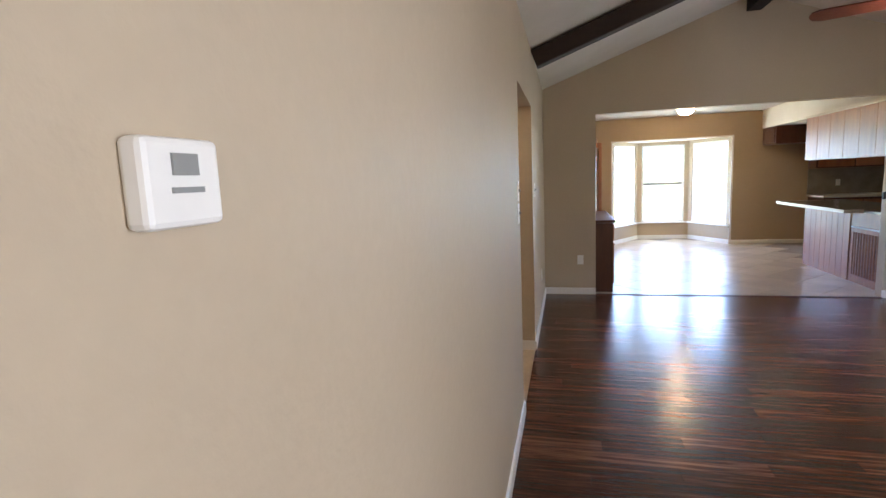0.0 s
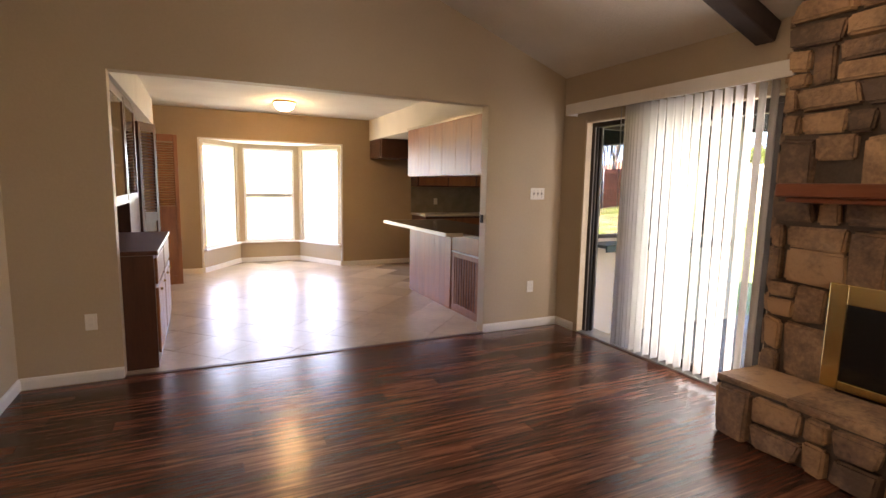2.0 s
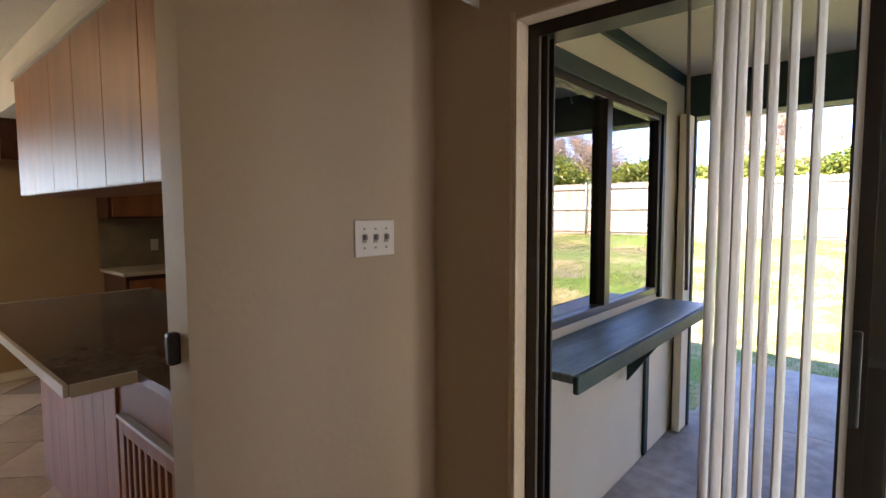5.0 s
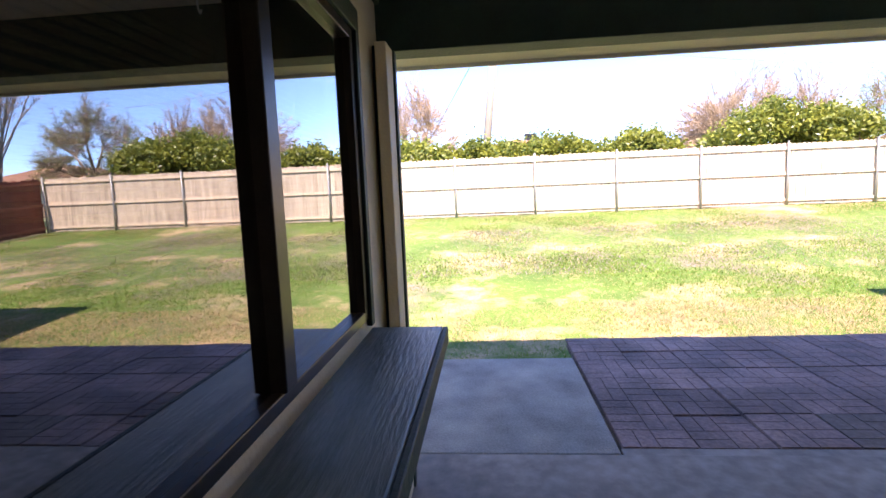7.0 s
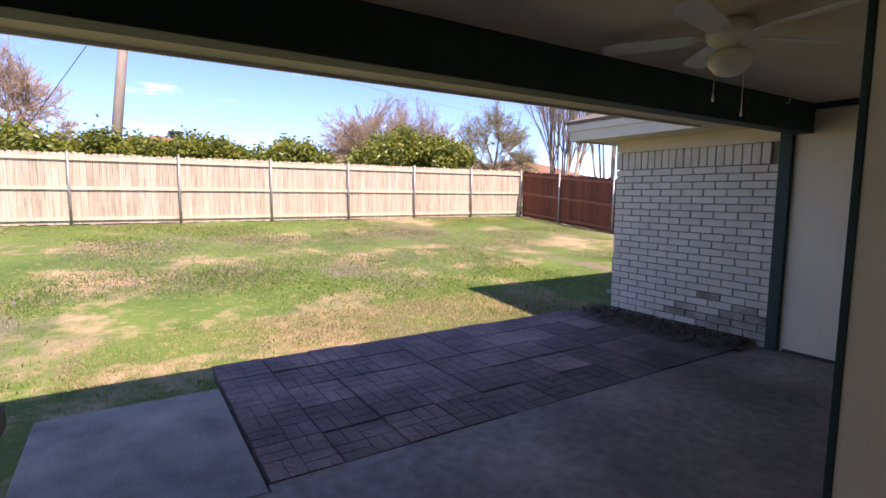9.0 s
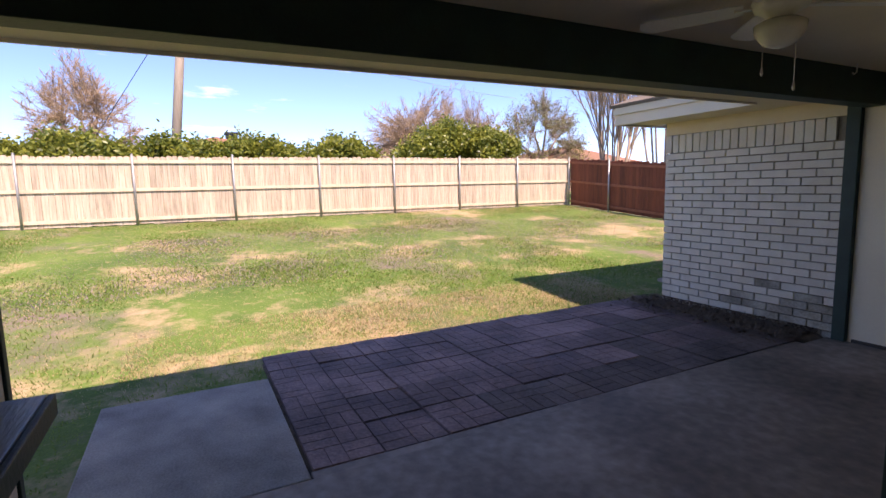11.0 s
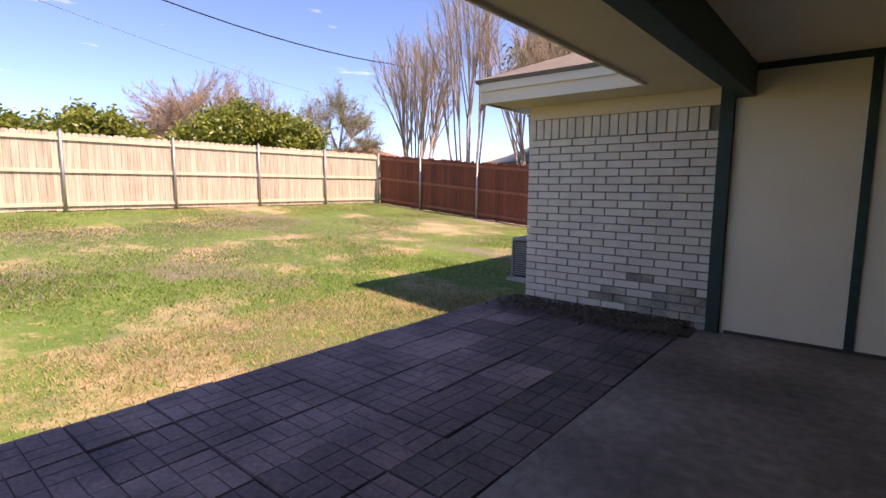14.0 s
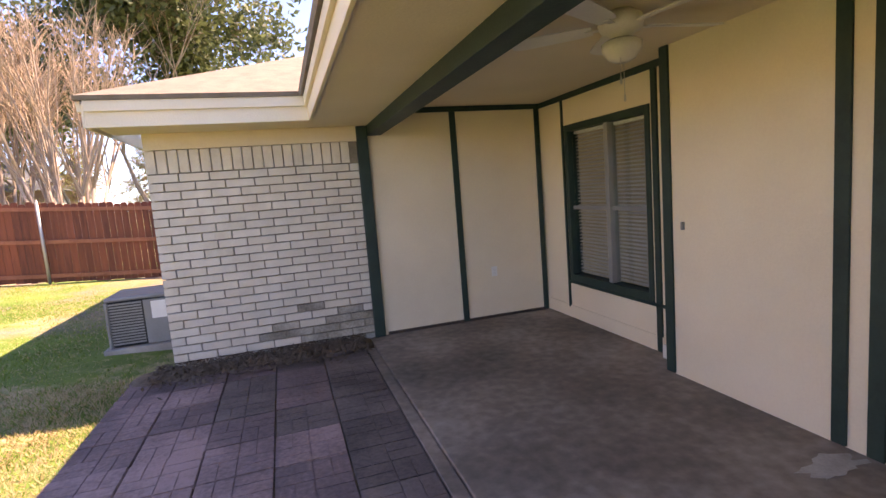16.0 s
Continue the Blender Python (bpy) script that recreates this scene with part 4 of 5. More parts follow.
def panel_door(bm, x, y0, y1, z0, z1, out):
    """A framed cabinet door in the plane x, facing out (+1 or -1)."""
    t = 0.018 * out
    s = 0.05
    box(bm, (x, y0, z0), (x + t, y0 + s, z1), 0.003)
    box(bm, (x, y1 - s, z0), (x + t, y1, z1), 0.003)
    box(bm, (x, y0 + s, z0), (x + t, y1 - s, z0 + s), 0.003)
    box(bm, (x, y0 + s, z1 - s), (x + t, y1 - s, z1), 0.003)
    box(bm, (x, y0 + s, z0 + s), (x + t * 0.5, y1 - s, z1 - s))


# peninsula with overhanging top
pen = thing("peninsula_cabinet", (-0.5, 1.2, 0), "oak panelled kitchen peninsula base with louvred grille", "cabinet")
part("body", boxes(((-0.76, 0.13, 0.0), (-0.12, 2.2, 0.875))), CAB, pen)
y = 0.95
while y < 2.19:
    part("panel_board", boxes(((-0.772, y, 0.0), (-0.7605, min(y + 0.148, 2.2), 0.874)), bevel=0.002), CAB, pen)
    y += 0.15
gr = part("grille_frame", boxes(((-0.785, 0.26, 0.05), (-0.7605, 0.31, 0.68)), ((-0.785, 0.83, 0.05), (-0.7605, 0.88, 0.68)), ((-0.785, 0.31, 0.05), (-0.7605, 0.83, 0.10)), ((-0.785, 0.31, 0.63), (-0.7605, 0.83, 0.68)), bevel=0.003), CAB, pen)
part("grille_cap", boxes(((-0.79, 0.25, 0.681), (-0.7605, 0.89, 0.695)), bevel=0.003), EDGE, gr, "pale top edge")
part("grille_back", boxes(((-0.764, 0.31, 0.10), (-0.7605, 0.83, 0.63))), BLACK, pen)
for k in range(9):
    part("grille_slat", boxes(((-0.782, 0.325 + k * 0.058, 0.10), (-0.766, 0.35 + k * 0.058, 0.63)), bevel=0.003), CAB, gr)
top = thing("kitchen_counter", (-0.5, 1.3, 0.9), "grey laminate peninsula top with light edge", "countertop")
part("slab", boxes(((-0.985, 0.62, 0.881), (-0.05, 2.62, 0.915)), ((-0.80, 0.121, 0.881), (-0.05, 0.62, 0.915))), COUNTER, top)
part("edge_strip", boxes(((-1.0, 0.62, 0.879), (-0.986, 2.62, 0.918)), ((-1.0, 2.621, 0.879), (-0.05, 2.635, 0.918)), ((-0.985, 0.605, 0.879), (-0.80, 0.619, 0.918))), EDGE, top)
up = thing("wall_cabinet", (-0.5, 1.2, 1.53), "oak upper cabinets hung above the peninsula", "cabinet")
part("body", boxes(((-0.79, 0.121, 1.53), (-0.42, 2.24, 2.159))), CAB, up)
for k in range(6):
    part("back_panel", boxes(((-0.799, 0.125 + k * 0.352, 1.532), (-0.7905, 0.473 + k * 0.352, 2.15)), bevel=0.002), CAB, up)
part("crown", boxes(((-0.81, 0.121, 2.13), (-0.79, 2.25, 2.159))), EDGE, up, "thin light top moulding")
sc = thing("wall_cabinet", (-0.3, 4.2, 1.86), "small dark oak cabinet on the wall", "cabinet")
part("body", boxes(((-0.64, 3.80, 1.85), (0.1, KN - 0.001, 2.159))), CAB_DARK, sc)
bm = bmesh.new()
panel_door(bm, -0.641, 3.83, 4.38, 1.88, 2.14, -1)
part("door", bm, CAB_DARK, sc)
back = thing("base_cabinet", (1.2, 4.1, 0), "oak kitchen base cabinets along the wall", "cabinet")
part("body", boxes(((0.15, 3.80, 0.0), (2.45, KN - 0.002, 0.875))), CAB_DARK, back)
for k in range(4):
    part("door", boxes(((0.18 + k * 0.57, 3.782, 0.12), (0.72 + k * 0.57, 3.799, 0.84)), bevel=0.004), CAB, back)
bt = thing("kitchen_worktop", (1.2, 4.1, 0.9), "grey laminate worktop with backsplash", "countertop")
part("slab", boxes(((0.12, 3.76, 0.881), (2.45, KN - 0.002, 0.915)), bevel=0.004), EDGE, bt)
part("backsplash", boxes(((0.12, KN - 0.03, 0.9155), (2.45, KN - 0.002, 1.38))), SPLASH, bt)
ub = thing("wall_cabinet", (1.2, 4.25, 1.4), "oak wall cabinets above the worktop", "cabinet")
part("body", boxes(((0.12, 4.09, 1.39), (2.45, KN - 0.002, 2.158))), CAB_DARK, ub)
for k in range(4):
    part("door", boxes(((0.15 + k * 0.575, 4.07, 1.41), (0.70 + k * 0.575, 4.089, 2.14)), bevel=0.004), CAB, ub)
plate("wall_outlet", (0.6, KN - 0.031, 1.12), "-y", 0.072, 0.115, 0, "white outlet on the backsplash")
hk = thing("wall_hook", (OPR, 0.06, 1.12), "small black metal latch on the opening edge", "hook")
part("hook", boxes(((OPR - 0.03, 0.04, 1.07), (OPR, 0.07, 1.15)), bevel=0.008), BLACK, hk)

# built-in hutch
hu = thing("hutch", (-3.9, 1.0, 0), "dark walnut built-in hutch with open shelves", "hutch")
HX = -3.66
part("base", boxes(((KW + 0.002, 0.125, 0.0), (HX, 1.72, 0.865))), CAB_DARK, hu)
part("worktop", boxes(((KW + 0.002, 0.122, 0.868), (HX + 0.03, 1.74, 0.90)), bevel=0.005), CAB_DARK, hu)
for k in range(2):
    part("drawer", boxes(((HX, 0.18 + k * 0.78, 0.64), (HX + 0.02, 0.90 + k * 0.78, 0.84)), bevel=0.005), CAB, hu)
    for j in range(2):
        dr = part("door", boxes(((HX, 0.18 + k * 0.78 + j * 0.365, 0.10), (HX + 0.02, 0.535 + k * 0.78 + j * 0.365, 0.61)), bevel=0.005), CAB, hu)
        part("knob", boxes(((HX + 0.021, 0.34 + k * 0.78 + j * 0.365, 0.56), (HX + 0.04, 0.36 + k * 0.78 + j * 0.365, 0.58)), bevel=0.004), BRASS, dr)
UX = -3.90
for pair in (((KW + 0.002, 0.125, 1.22), (KW + 0.02, 1.72, 2.16)), ((KW + 0.02, 0.125, 1.22), (UX, 0.145, 2.16)), ((KW + 0.02, 1.70, 1.22), (UX, 1.72, 2.16)), ((KW + 0.02, 0.145, 2.12), (UX, 1.70, 2.16)), ((KW + 0.02, 0.145, 1.22), (UX, 1.70, 1.245)), ((KW + 0.02, 0.90, 1.245), (UX, 0.93, 2.12))):
    part("case_panel", boxes(pair), CAB_DARK, hu)
for z in (1.53, 1.82):
    part("shelf", boxes(((KW + 0.02, 0.145, z), (UX - 0.02, 0.90, z + 0.02)), ((KW + 0.02, 0.93, z), (UX - 0.02, 1.70, z + 0.02))), CAB, hu)
for y0 in (0.15, 0.935):
    fr = part("glass_door", boxes(((UX, y0, 1.25), (UX + 0.02, y0 + 0.05, 2.11)), ((UX, y0 + 0.70, 1.25), (UX + 0.02, y0 + 0.75, 2.11)), ((UX, y0 + 0.05, 1.25), (UX + 0.02, y0 + 0.70, 1.30)), ((UX, y0 + 0.05, 2.06), (UX + 0.02, y0 + 0.70, 2.11)), bevel=0.003), CAB_DARK, hu)
    part("pane", boxes(((UX + 0.008, y0 + 0.05, 1.30), (UX + 0.012, y0 + 0.70, 2.06))), GLASS, fr)
structure("soffit_hutch", boxes(((KW, 0.121, 2.165), (-3.87, 3.9, KZ))), CEIL, "off-white soffit over the hutch", "soffit")


def bifold(name, a, b, label, m):
    """A louvred closet leaf standing from a to b."""
    a, b = Vector((*a, 0)), Vector((*b, 0))
    L = (b - a).length
    mx = Matrix.Translation(a) @ Matrix.Rotation(math.atan2((b - a).y, (b - a).x), 4, "Z")
    t = thing(name, a, label, "door")

    def put(bm):
        bm.transform(mx)
        return bm
    part("stile", put(boxes(((0, 0, 0.02), (0.05, 0.028, 2.02)), ((L - 0.05, 0, 0.02), (L, 0.028, 2.02)), bevel=0.003)), m, t)
    part("rail", put(boxes(((0.05, 0, 0.02), (L - 0.05, 0.028, 0.14)), ((0.05, 0, 0.98), (L - 0.05, 0.028, 1.08)), ((0.05, 0, 1.93), (L - 0.05, 0.028, 2.02)))), m, t)
    part("lower_panel", put(boxes(((0.05, 0.01, 0.14), (L - 0.05, 0.02, 0.98)))), m, t)
    for k in range(26):
        bm = boxes(((0.05, -0.013, -0.003), (L - 0.05, 0.013, 0.003)))
        bm.transform(Matrix.Translation((0, 0.014, 1.10 + k * 0.032)) @ Matrix.Rotation(radians(50), 4, "X"))
        part("louvre", put(bm), m, t)


bifold("closet_door", (-3.88, 1.96), (-3.74, 2.25), "dark walnut louvred closet door, folded open", CAB_DARK)
bifold("closet_door", (-3.92, 3.45), (-3.58, 3.50), "oak louvred closet door, folded open", CAB)
structure("closet_inside", boxes(((KW + 0.001, 2.05, 0.0), (KW + 0.25, 3.45, 2.16))), CAB_DARK, "dark closet interior", "wall")

# ---- patio window wall ----
kw = thing("window_4", (1.2, -0.06, 0.9), "wide dark-framed sliding kitchen window", "window", kind="structure")
part("window_frame", boxes(((0.34, -0.13, 0.90), (0.385, -0.06, 2.06)), ((2.025, -0.13, 0.90), (2.07, -0.06, 2.06)), ((0.385, -0.13, 2.02), (2.025, -0.06, 2.06)), ((0.385, -0.13, 0.90), (2.025, -0.06, 0.94)), ((1.185, -0.14, 0.94), (1.255, -0.06, 2.02)), bevel=0.004), BRONZE, kw)
for a, b in ((0.385, 1.185), (1.255, 2.025)):
    g = part("pane", boxes(((a, -0.098, 0.94), (b, -0.092, 2.02))), KGLASS, kw)
    g.visible_shadow = False
kb = thing("window_blind", (1.2, 0.02, 2.0), "closed slatted blind behind the kitchen window", "blind")
for k in range(52):
    bm = boxes(((0.36, -0.011, -0.0008), (2.05, 0.011, 0.0008)))
    bm.transform(Matrix.Translation((0, -0.02, 0.945 + k * 0.021)) @ Matrix.Rotation(radians(35), 4, "X"))
    part("blind_slat", bm, GREY, kb)
structure("trim_window_outside", boxes(((0.30, -0.145, 2.06), (2.12, -0.121, 2.15)), ((0.27, -0.145, -0.1), (0.34, -0.121, 2.15)), ((2.07, -0.145, 0.87), (2.12, -0.121, 2.06)), bevel=0.004), GREEN, "dark green casing round the kitchen window", "trim")
structure("trim_patio_north", boxes(((0.20, -0.145, 2.33), (2.58, -0.121, 2.40)), ((1.86, -0.14, -0.14), (1.92, -0.121, 0.82)), ((2.46, -0.16, -0.14), (2.60, -0.121, 2.11)), bevel=0.004), GREEN, "dark green boards on the patio wall", "trim")
structure("post_patio", boxes(((2.40, -0.20, -0.15), (2.56, -0.146, 2.11)), bevel=0.006), CREAM, "cream post face at the patio corner", "post")
structure("post_patio_edge", boxes(((2.561, -0.21, -0.15), (2.61, -0.12, 2.11)), bevel=0.006), GREEN, "dark green edge of the patio post", "post")
bar = thing("serving_shelf", (1.1, -0.3, 0.85), "weathered dark green serving shelf under the window", "shelf")
part("board", boxes(((0.22, -0.44, 0.835), (2.06, -0.146, 0.868)), bevel=0.006), BARTOP, bar)
part("front_edge", boxes(((0.22, -0.462, 0.80), (2.06, -0.441, 0.866)), bevel=0.005), GREEN, bar, "chipped green front edge")
bm = bmesh.new()
slab(bm, [(1.55, -0.147, 0.45), (1.55, -0.147, 0.834), (1.55, -0.42, 0.834)], 0.04)
part("bracket", bm, GREEN, bar)

bw = thing("window_5", (0.52, -5.37, 1.2), "dark green framed bedroom window with closed blinds", "window", kind="structure")
Y0, Y1, YM = -6.06, -4.68, -5.32
part("window_frame", boxes(((0.47, Y0, 0.30), (0.615, Y0 + 0.06, 2.06)), ((0.47, Y1 - 0.06, 0.30), (0.615, Y1, 2.06)), ((0.47, Y0 + 0.06, 1.99), (0.615, Y1 - 0.06, 2.06)), ((0.47, Y0 + 0.06, 0.30), (0.615, Y1 - 0.06, 0.38)), bevel=0.004), GREEN, bw)
part("mullion", boxes(((0.5, YM - 0.03, 0.38), (0.60, YM + 0.03, 1.99)), bevel=0.004), GREY, bw)
for a, b in ((Y0 + 0.06, YM - 0.03), (YM + 0.03, Y1 - 0.06)):
    part("meeting_rail", boxes(((0.52, a, 1.12), (0.57, b, 1.16))), GREY, bw)
    for z0, z1 in ((0.38, 1.12), (1.16, 1.99)):
        g = part("pane", boxes(((0.54, a, z0), (0.545, b, z1))), GLASS, bw)
        g.visible_shadow = False
bb = thing("window_blind", (0.5, -5.37, 2.0), "closed white slatted blind in the bedroom window", "blind")
BLIND = mat("dusty_white_slat", (0.52, 0.48, 0.43), (0.40, 0.37, 0.33), 0.5, bump=0)
for k in range(43):
    bm = boxes(((-0.013, Y0 + 0.03, -0.0015), (0.013, Y1 - 0.03, 0.0015)))
    bm.transform(Matrix.Translation((0.50, 0, 0.37 + k * 0.038)) @ Matrix.Rotation(radians(40), 4, "Y"))
    part("blind_slat", bm, BLIND, bb)
part("head_rail", boxes(((0.48, Y0 + 0.065, 1.955), (0.525, YM - 0.035, 1.985)), ((0.48, YM + 0.035, 1.955), (0.525, Y1 - 0.065, 1.985))), PLASTIC, bb, "white head rail")
pb = thing("drain_pipe", (0.65, -4.46, -0.15), "short white plastic drain pipe beside the window", "pipe")
bm = bmesh.new()
rod(bm, (0.65, -4.46, -0.149), (0.65, -4.46, 0.16), 0.022, n=12)
part("pipe", bm, PLASTIC, pb)
part("base_box", boxes(((0.626, -4.50, -0.149), (0.69, -4.42, -0.03)), bevel=0.006), PLASTIC, pb)
wb = thing("wall_bracket", (0.65, -4.46, 2.2), "pale metal bracket above the bedroom window", "bracket")
part("bracket", boxes(((0.626, -4.50, 2.10), (0.65, -4.42, 2.30)), ((0.65, -4.47, 2.12), (0.68, -4.45, 2.28)), bevel=0.004), SILVER, wb)
structure("trim_window_under", boxes(((0.60, -6.09, 0.27), (0.625, -4.30, 0.30)), ((0.60, -4.64, -0.14), (0.625, -4.58, 2.34)), bevel=0.003), GREEN, "dark green board under the bedroom window", "trim")
structure("trim_skirt_board", boxes(((0.60, -6.59, -0.14), (0.618, -4.3, 0.0))), CREAM, "cream skirt board below the window", "trim")
ol = thing("wall_hook", (0.85, -4.05, 1.05), "small grey hook on the cream chase", "hook")
part("hook", boxes(((0.85, -4.06, 1.02), (0.875, -4.04, 1.08)), bevel=0.004), GREY, ol)
for x, y in ((2.5, -5.9), (2.45, -0.9)):
    hk = thing("ceiling_hook", (x, y, 2.4), "small white hook under the patio ceiling", "hook")
    bm = bmesh.new()
    rod(bm, (x, y, 2.33), (x, y, 2.40), 0.005)
    rod(bm, (x, y, 2.33), (x + 0.02, y, 2.315), 0.005)
    rod(bm, (x + 0.02, y, 2.315), (x + 0.03, y, 2.335), 0.005)
    part("hook", bm, PLASTIC, hk)

# ---- air conditioner ----
AC_ORIGIN = Matrix.Translation((-0.2, -0.5, -0.03)) @ Matrix.Diagonal((1, 1, 0.87, 1))
ac = thing("air_conditioner", (5.7, -7.5, -0.1), "grey outdoor air conditioner on a concrete pad", "air conditioner")
part("pad", boxes(((5.22, -7.95, -0.22), (6.06, -7.1, -0.07)), bevel=0.015), PAD, ac, "pale concrete pad")
part("cabinet", boxes(((5.30, -7.86, -0.069), (5.98, -7.18, 0.56)), bevel=0.03), BLACK, ac)
part("top_cover", boxes(((5.28, -7.88, 0.561), (6.0, -7.16, 0.62)), bevel=0.02), ACGREY, ac)
for k in range(15):
    z = -0.03 + k * 0.039
    part("louvre", boxes(((5.62, -7.18, z), (5.99, -7.168, z + 0.02)), ((5.98, -7.86, z), (5.992, -7.18, z + 0.02))), ACGREY, ac)
part("service_panel", boxes(((5.29, -7.179, -0.06), (5.60, -7.165, 0.55)), bevel=0.004), ACGREY, ac)
part("rating_label", boxes(((5.36, -7.164, 0.28), (5.52, -7.162, 0.52))), PLASTIC, ac, "white rating label")
for s in (-1, 1):
    part("corner_post", boxes(((5.64 + s * 0.335, -7.20, -0.068), (5.66 + s * 0.345, -7.16, 0.56)), bevel=0.006), ACGREY, ac)

ac.matrix_basis = AC_ORIGIN @ ac.matrix_basis
# ---- pavers ----
pave = structure("pavement_pavers", boxes(((3.03, -6.32, -0.35), (5.27, -1.39, PZ - 0.035))), SOIL, "purple-red basketweave patio pavers", "pavement")


def paver_mesh(flip, material):
    """A square paver moulded as a basket weave of small bricks."""
    bm = bmesh.new()
    s = 0.448
    box(bm, (0, 0, -0.05), (s, s, -0.008))
    c = s / 2
    for i in range(2):
        for j in range(2):
            for k in range(2):
                g = 0.0036
                w = c / 2
                if (i + j + flip) % 2:
                    a, b = (i * c + g, j * c + k * w + g), (i * c + c - g, j * c + k * w + w - g)
                else:
                    a, b = (i * c + k * w + g, j * c + g), (i * c + k * w + w - g, j * c + c - g)
                box(bm, (*a, -0.009), (*b, 0.0))
    return finish(bm, "paver", material)


pm = [paver_mesh(0, PAVER), paver_mesh(1, PAVER), paver_mesh(0, PAVER_OLD), paver_mesh(1, PAVER_OLD)]
rng = random.Random(8)
for i in range(5):
    for j in range(11):
        x, y = 3.03 + i * 0.456, -1.40 - (j + 1) * 0.456
        if y < -6.45:
            continue
        old = i == 0 and j > 2 or i == 1 and j in (7, 10) or i == 2 and j in (8, 9)
        piece("paver", pm[(i + j) % 2 + 2 * old], pave, pose(x, y, PZ - 0.012 + rng.uniform(-0.008, 0.004), rng.uniform(-0.7, 0.7), rng.uniform(-0.7, 0.7), rng.uniform(-0.5, 0.5)))

# ---- ground ----
bm = bmesh.new()
xs = [-900, -60, 0.16] + [2.0 + 0.6 * i for i in range(40)] + [30, 45, 80, 200, 900]
ysg = [-900, -120, -60, -36] + [-30 + 0.75 * i for i in range(60)] + [30, 90, 900]
grid = []
for x in xs:
    col = []
    for y in ysg:
        z = ground_z(x, y)
        if x < 40 and x > 5.4:
            z += 0.03 * noise.noise((x * 0.5, y * 0.5, 0))
        col.append(bm.verts.new((x, y, z - (0.15 if x < 2.9 and -8 < y < 6 else 0.0))))
    grid.append(col)
for i in range(len(xs) - 1):
    for j in range(len(ysg) - 1):
        bm.faces.new((grid[i][j], grid[i + 1][j], grid[i + 1][j + 1], grid[i][j + 1])).smooth = True
structure("ground", bm, LAWN, "patchy green and straw lawn sloping up to the fence", "ground")
bm = bmesh.new()
rng = random.Random(4)
for k in range(9):
    x = 3.1 + k * 0.25
    lathe(bm, (x, -6.48 + rng.uniform(-0.03, 0.03), -0.19), [(0.24, 0.0), (0.17, 0.05), (0.05, 0.075)], 9)
structure("soil_bed", bm, SOIL, "dark leaf litter along the brick wall", "soil")
# loose dead leaves
bm = bmesh.new()
for k in range(2400):
    x, y = rng.uniform(3.0, 5.1), -6.40 + rng.gauss(0, 0.21)
    c = Vector((x, max(-6.6, y), PZ + 0.015 + rng.random() * 0.05))
    u = Vector((rng.uniform(-1, 1), rng.uniform(-1, 1), rng.uniform(-0.5, 0.5))).normalized() * 0.03
    w = u.cross(Vector((0, 0, 1))).normalized() * 0.014
    bm.faces.new([bm.verts.new(p) for p in (c - u, c + w, c + u + Vector((0, 0, 0.008)), c - w)])
tagged(new("dead_leaves", finish(bm, "dead_leaves", SOIL)), "dry brown leaves and twigs by the wall", "leaves", kind="stuff")


def grass(name, count, area, seed, hmin, hmax, material, label, dens=None):
    rng = random.Random(seed)
    vs, fs = [], []
    n = 0
    while n < count:
        x, y = rng.uniform(area[0], area[1]), rng.uniform(area[2], area[3])
        if 2.8 < x < 5.29 and -6.7 < y < -1.36 or 2.8 < x < 4.68 and -1.4 < y < -0.1 or x < 5.0 and y < -6.5 or x < 2.9:
            continue
        if 4.95 < x < 5.9 and -8.5 < y < -7.5:
            continue
        v = noise.noise((x * 0.45, y * 0.45, 3.7)) + 0.4 * noise.noise((x * 1.7, y * 1.7, 9.1))
        if v < rng.uniform(-0.95, 0.15) + (dens or 0):
            continue
        n += 1
        h = rng.uniform(hmin, hmax)
        a, l = rng.uniform(0, 6.28), rng.uniform(0.6, 1.6) * h
        z = ground_z(x, y) - 0.01
        w = 0.006 + 0.00045 * max(0.0, x - 5) 
        ca, sa = math.cos(a), math.sin(a)
        i = len(vs)
        vs += [(x - sa * w, y + ca * w, z), (x + sa * w, y - ca * w, z), (x + ca * l, y + sa * l, z + h)]
        fs.append((i, i + 1, i + 2))
    me = bpy.data.meshes.new(name)
    me.from_pydata(vs, [], fs)
    me.materials.append(material)
    return tagged(new(name, me), label, "grass", kind="stuff")


GRASS = leafy(mat("grass_blades", (0.23, 0.335, 0.055), (0.11, 0.19, 0.03), 0.7, scale=0.8, fine=8, per_island=0.4, bump=0))
STRAW = leafy(mat("dead_grass_blades", (0.62, 0.48, 0.28), (0.46, 0.34, 0.18), 0.8, per_island=0.4, bump=0))
HENBIT = leafy(mat("purple_weed", (0.48, 0.34, 0.40), (0.28, 0.27, 0.15), 0.8, per_island=0.6, bump=0))
grass("grass", 210000, (2.9, 15.8, -14.2, 6.0), 1, 0.012, 0.032, GRASS, "short green lawn grass")
grass("dead_grass", 60000, (4.6, 15.8, -14.2, 6.0), 2, 0.015, 0.04, STRAW, "dry straw-coloured grass", -0.9)
grass("dead_grass", 22000, (5.28, 6.7, -6.6, -0.2), 12, 0.015, 0.05, STRAW, "dry straw-coloured grass along the pavers", -0.9)
grass("grass", 15000, (4.7, 10.5, -8.0, 4.0), 13, 0.025, 0.07, GRASS, "longer green grass tufts near the patio", 0.5)
grass("weeds", 26000, (8.3, 13.2, -11.5, 1.5), 3, 0.02, 0.05, HENBIT, "purple-flowered weeds in the lawn", -0.6)


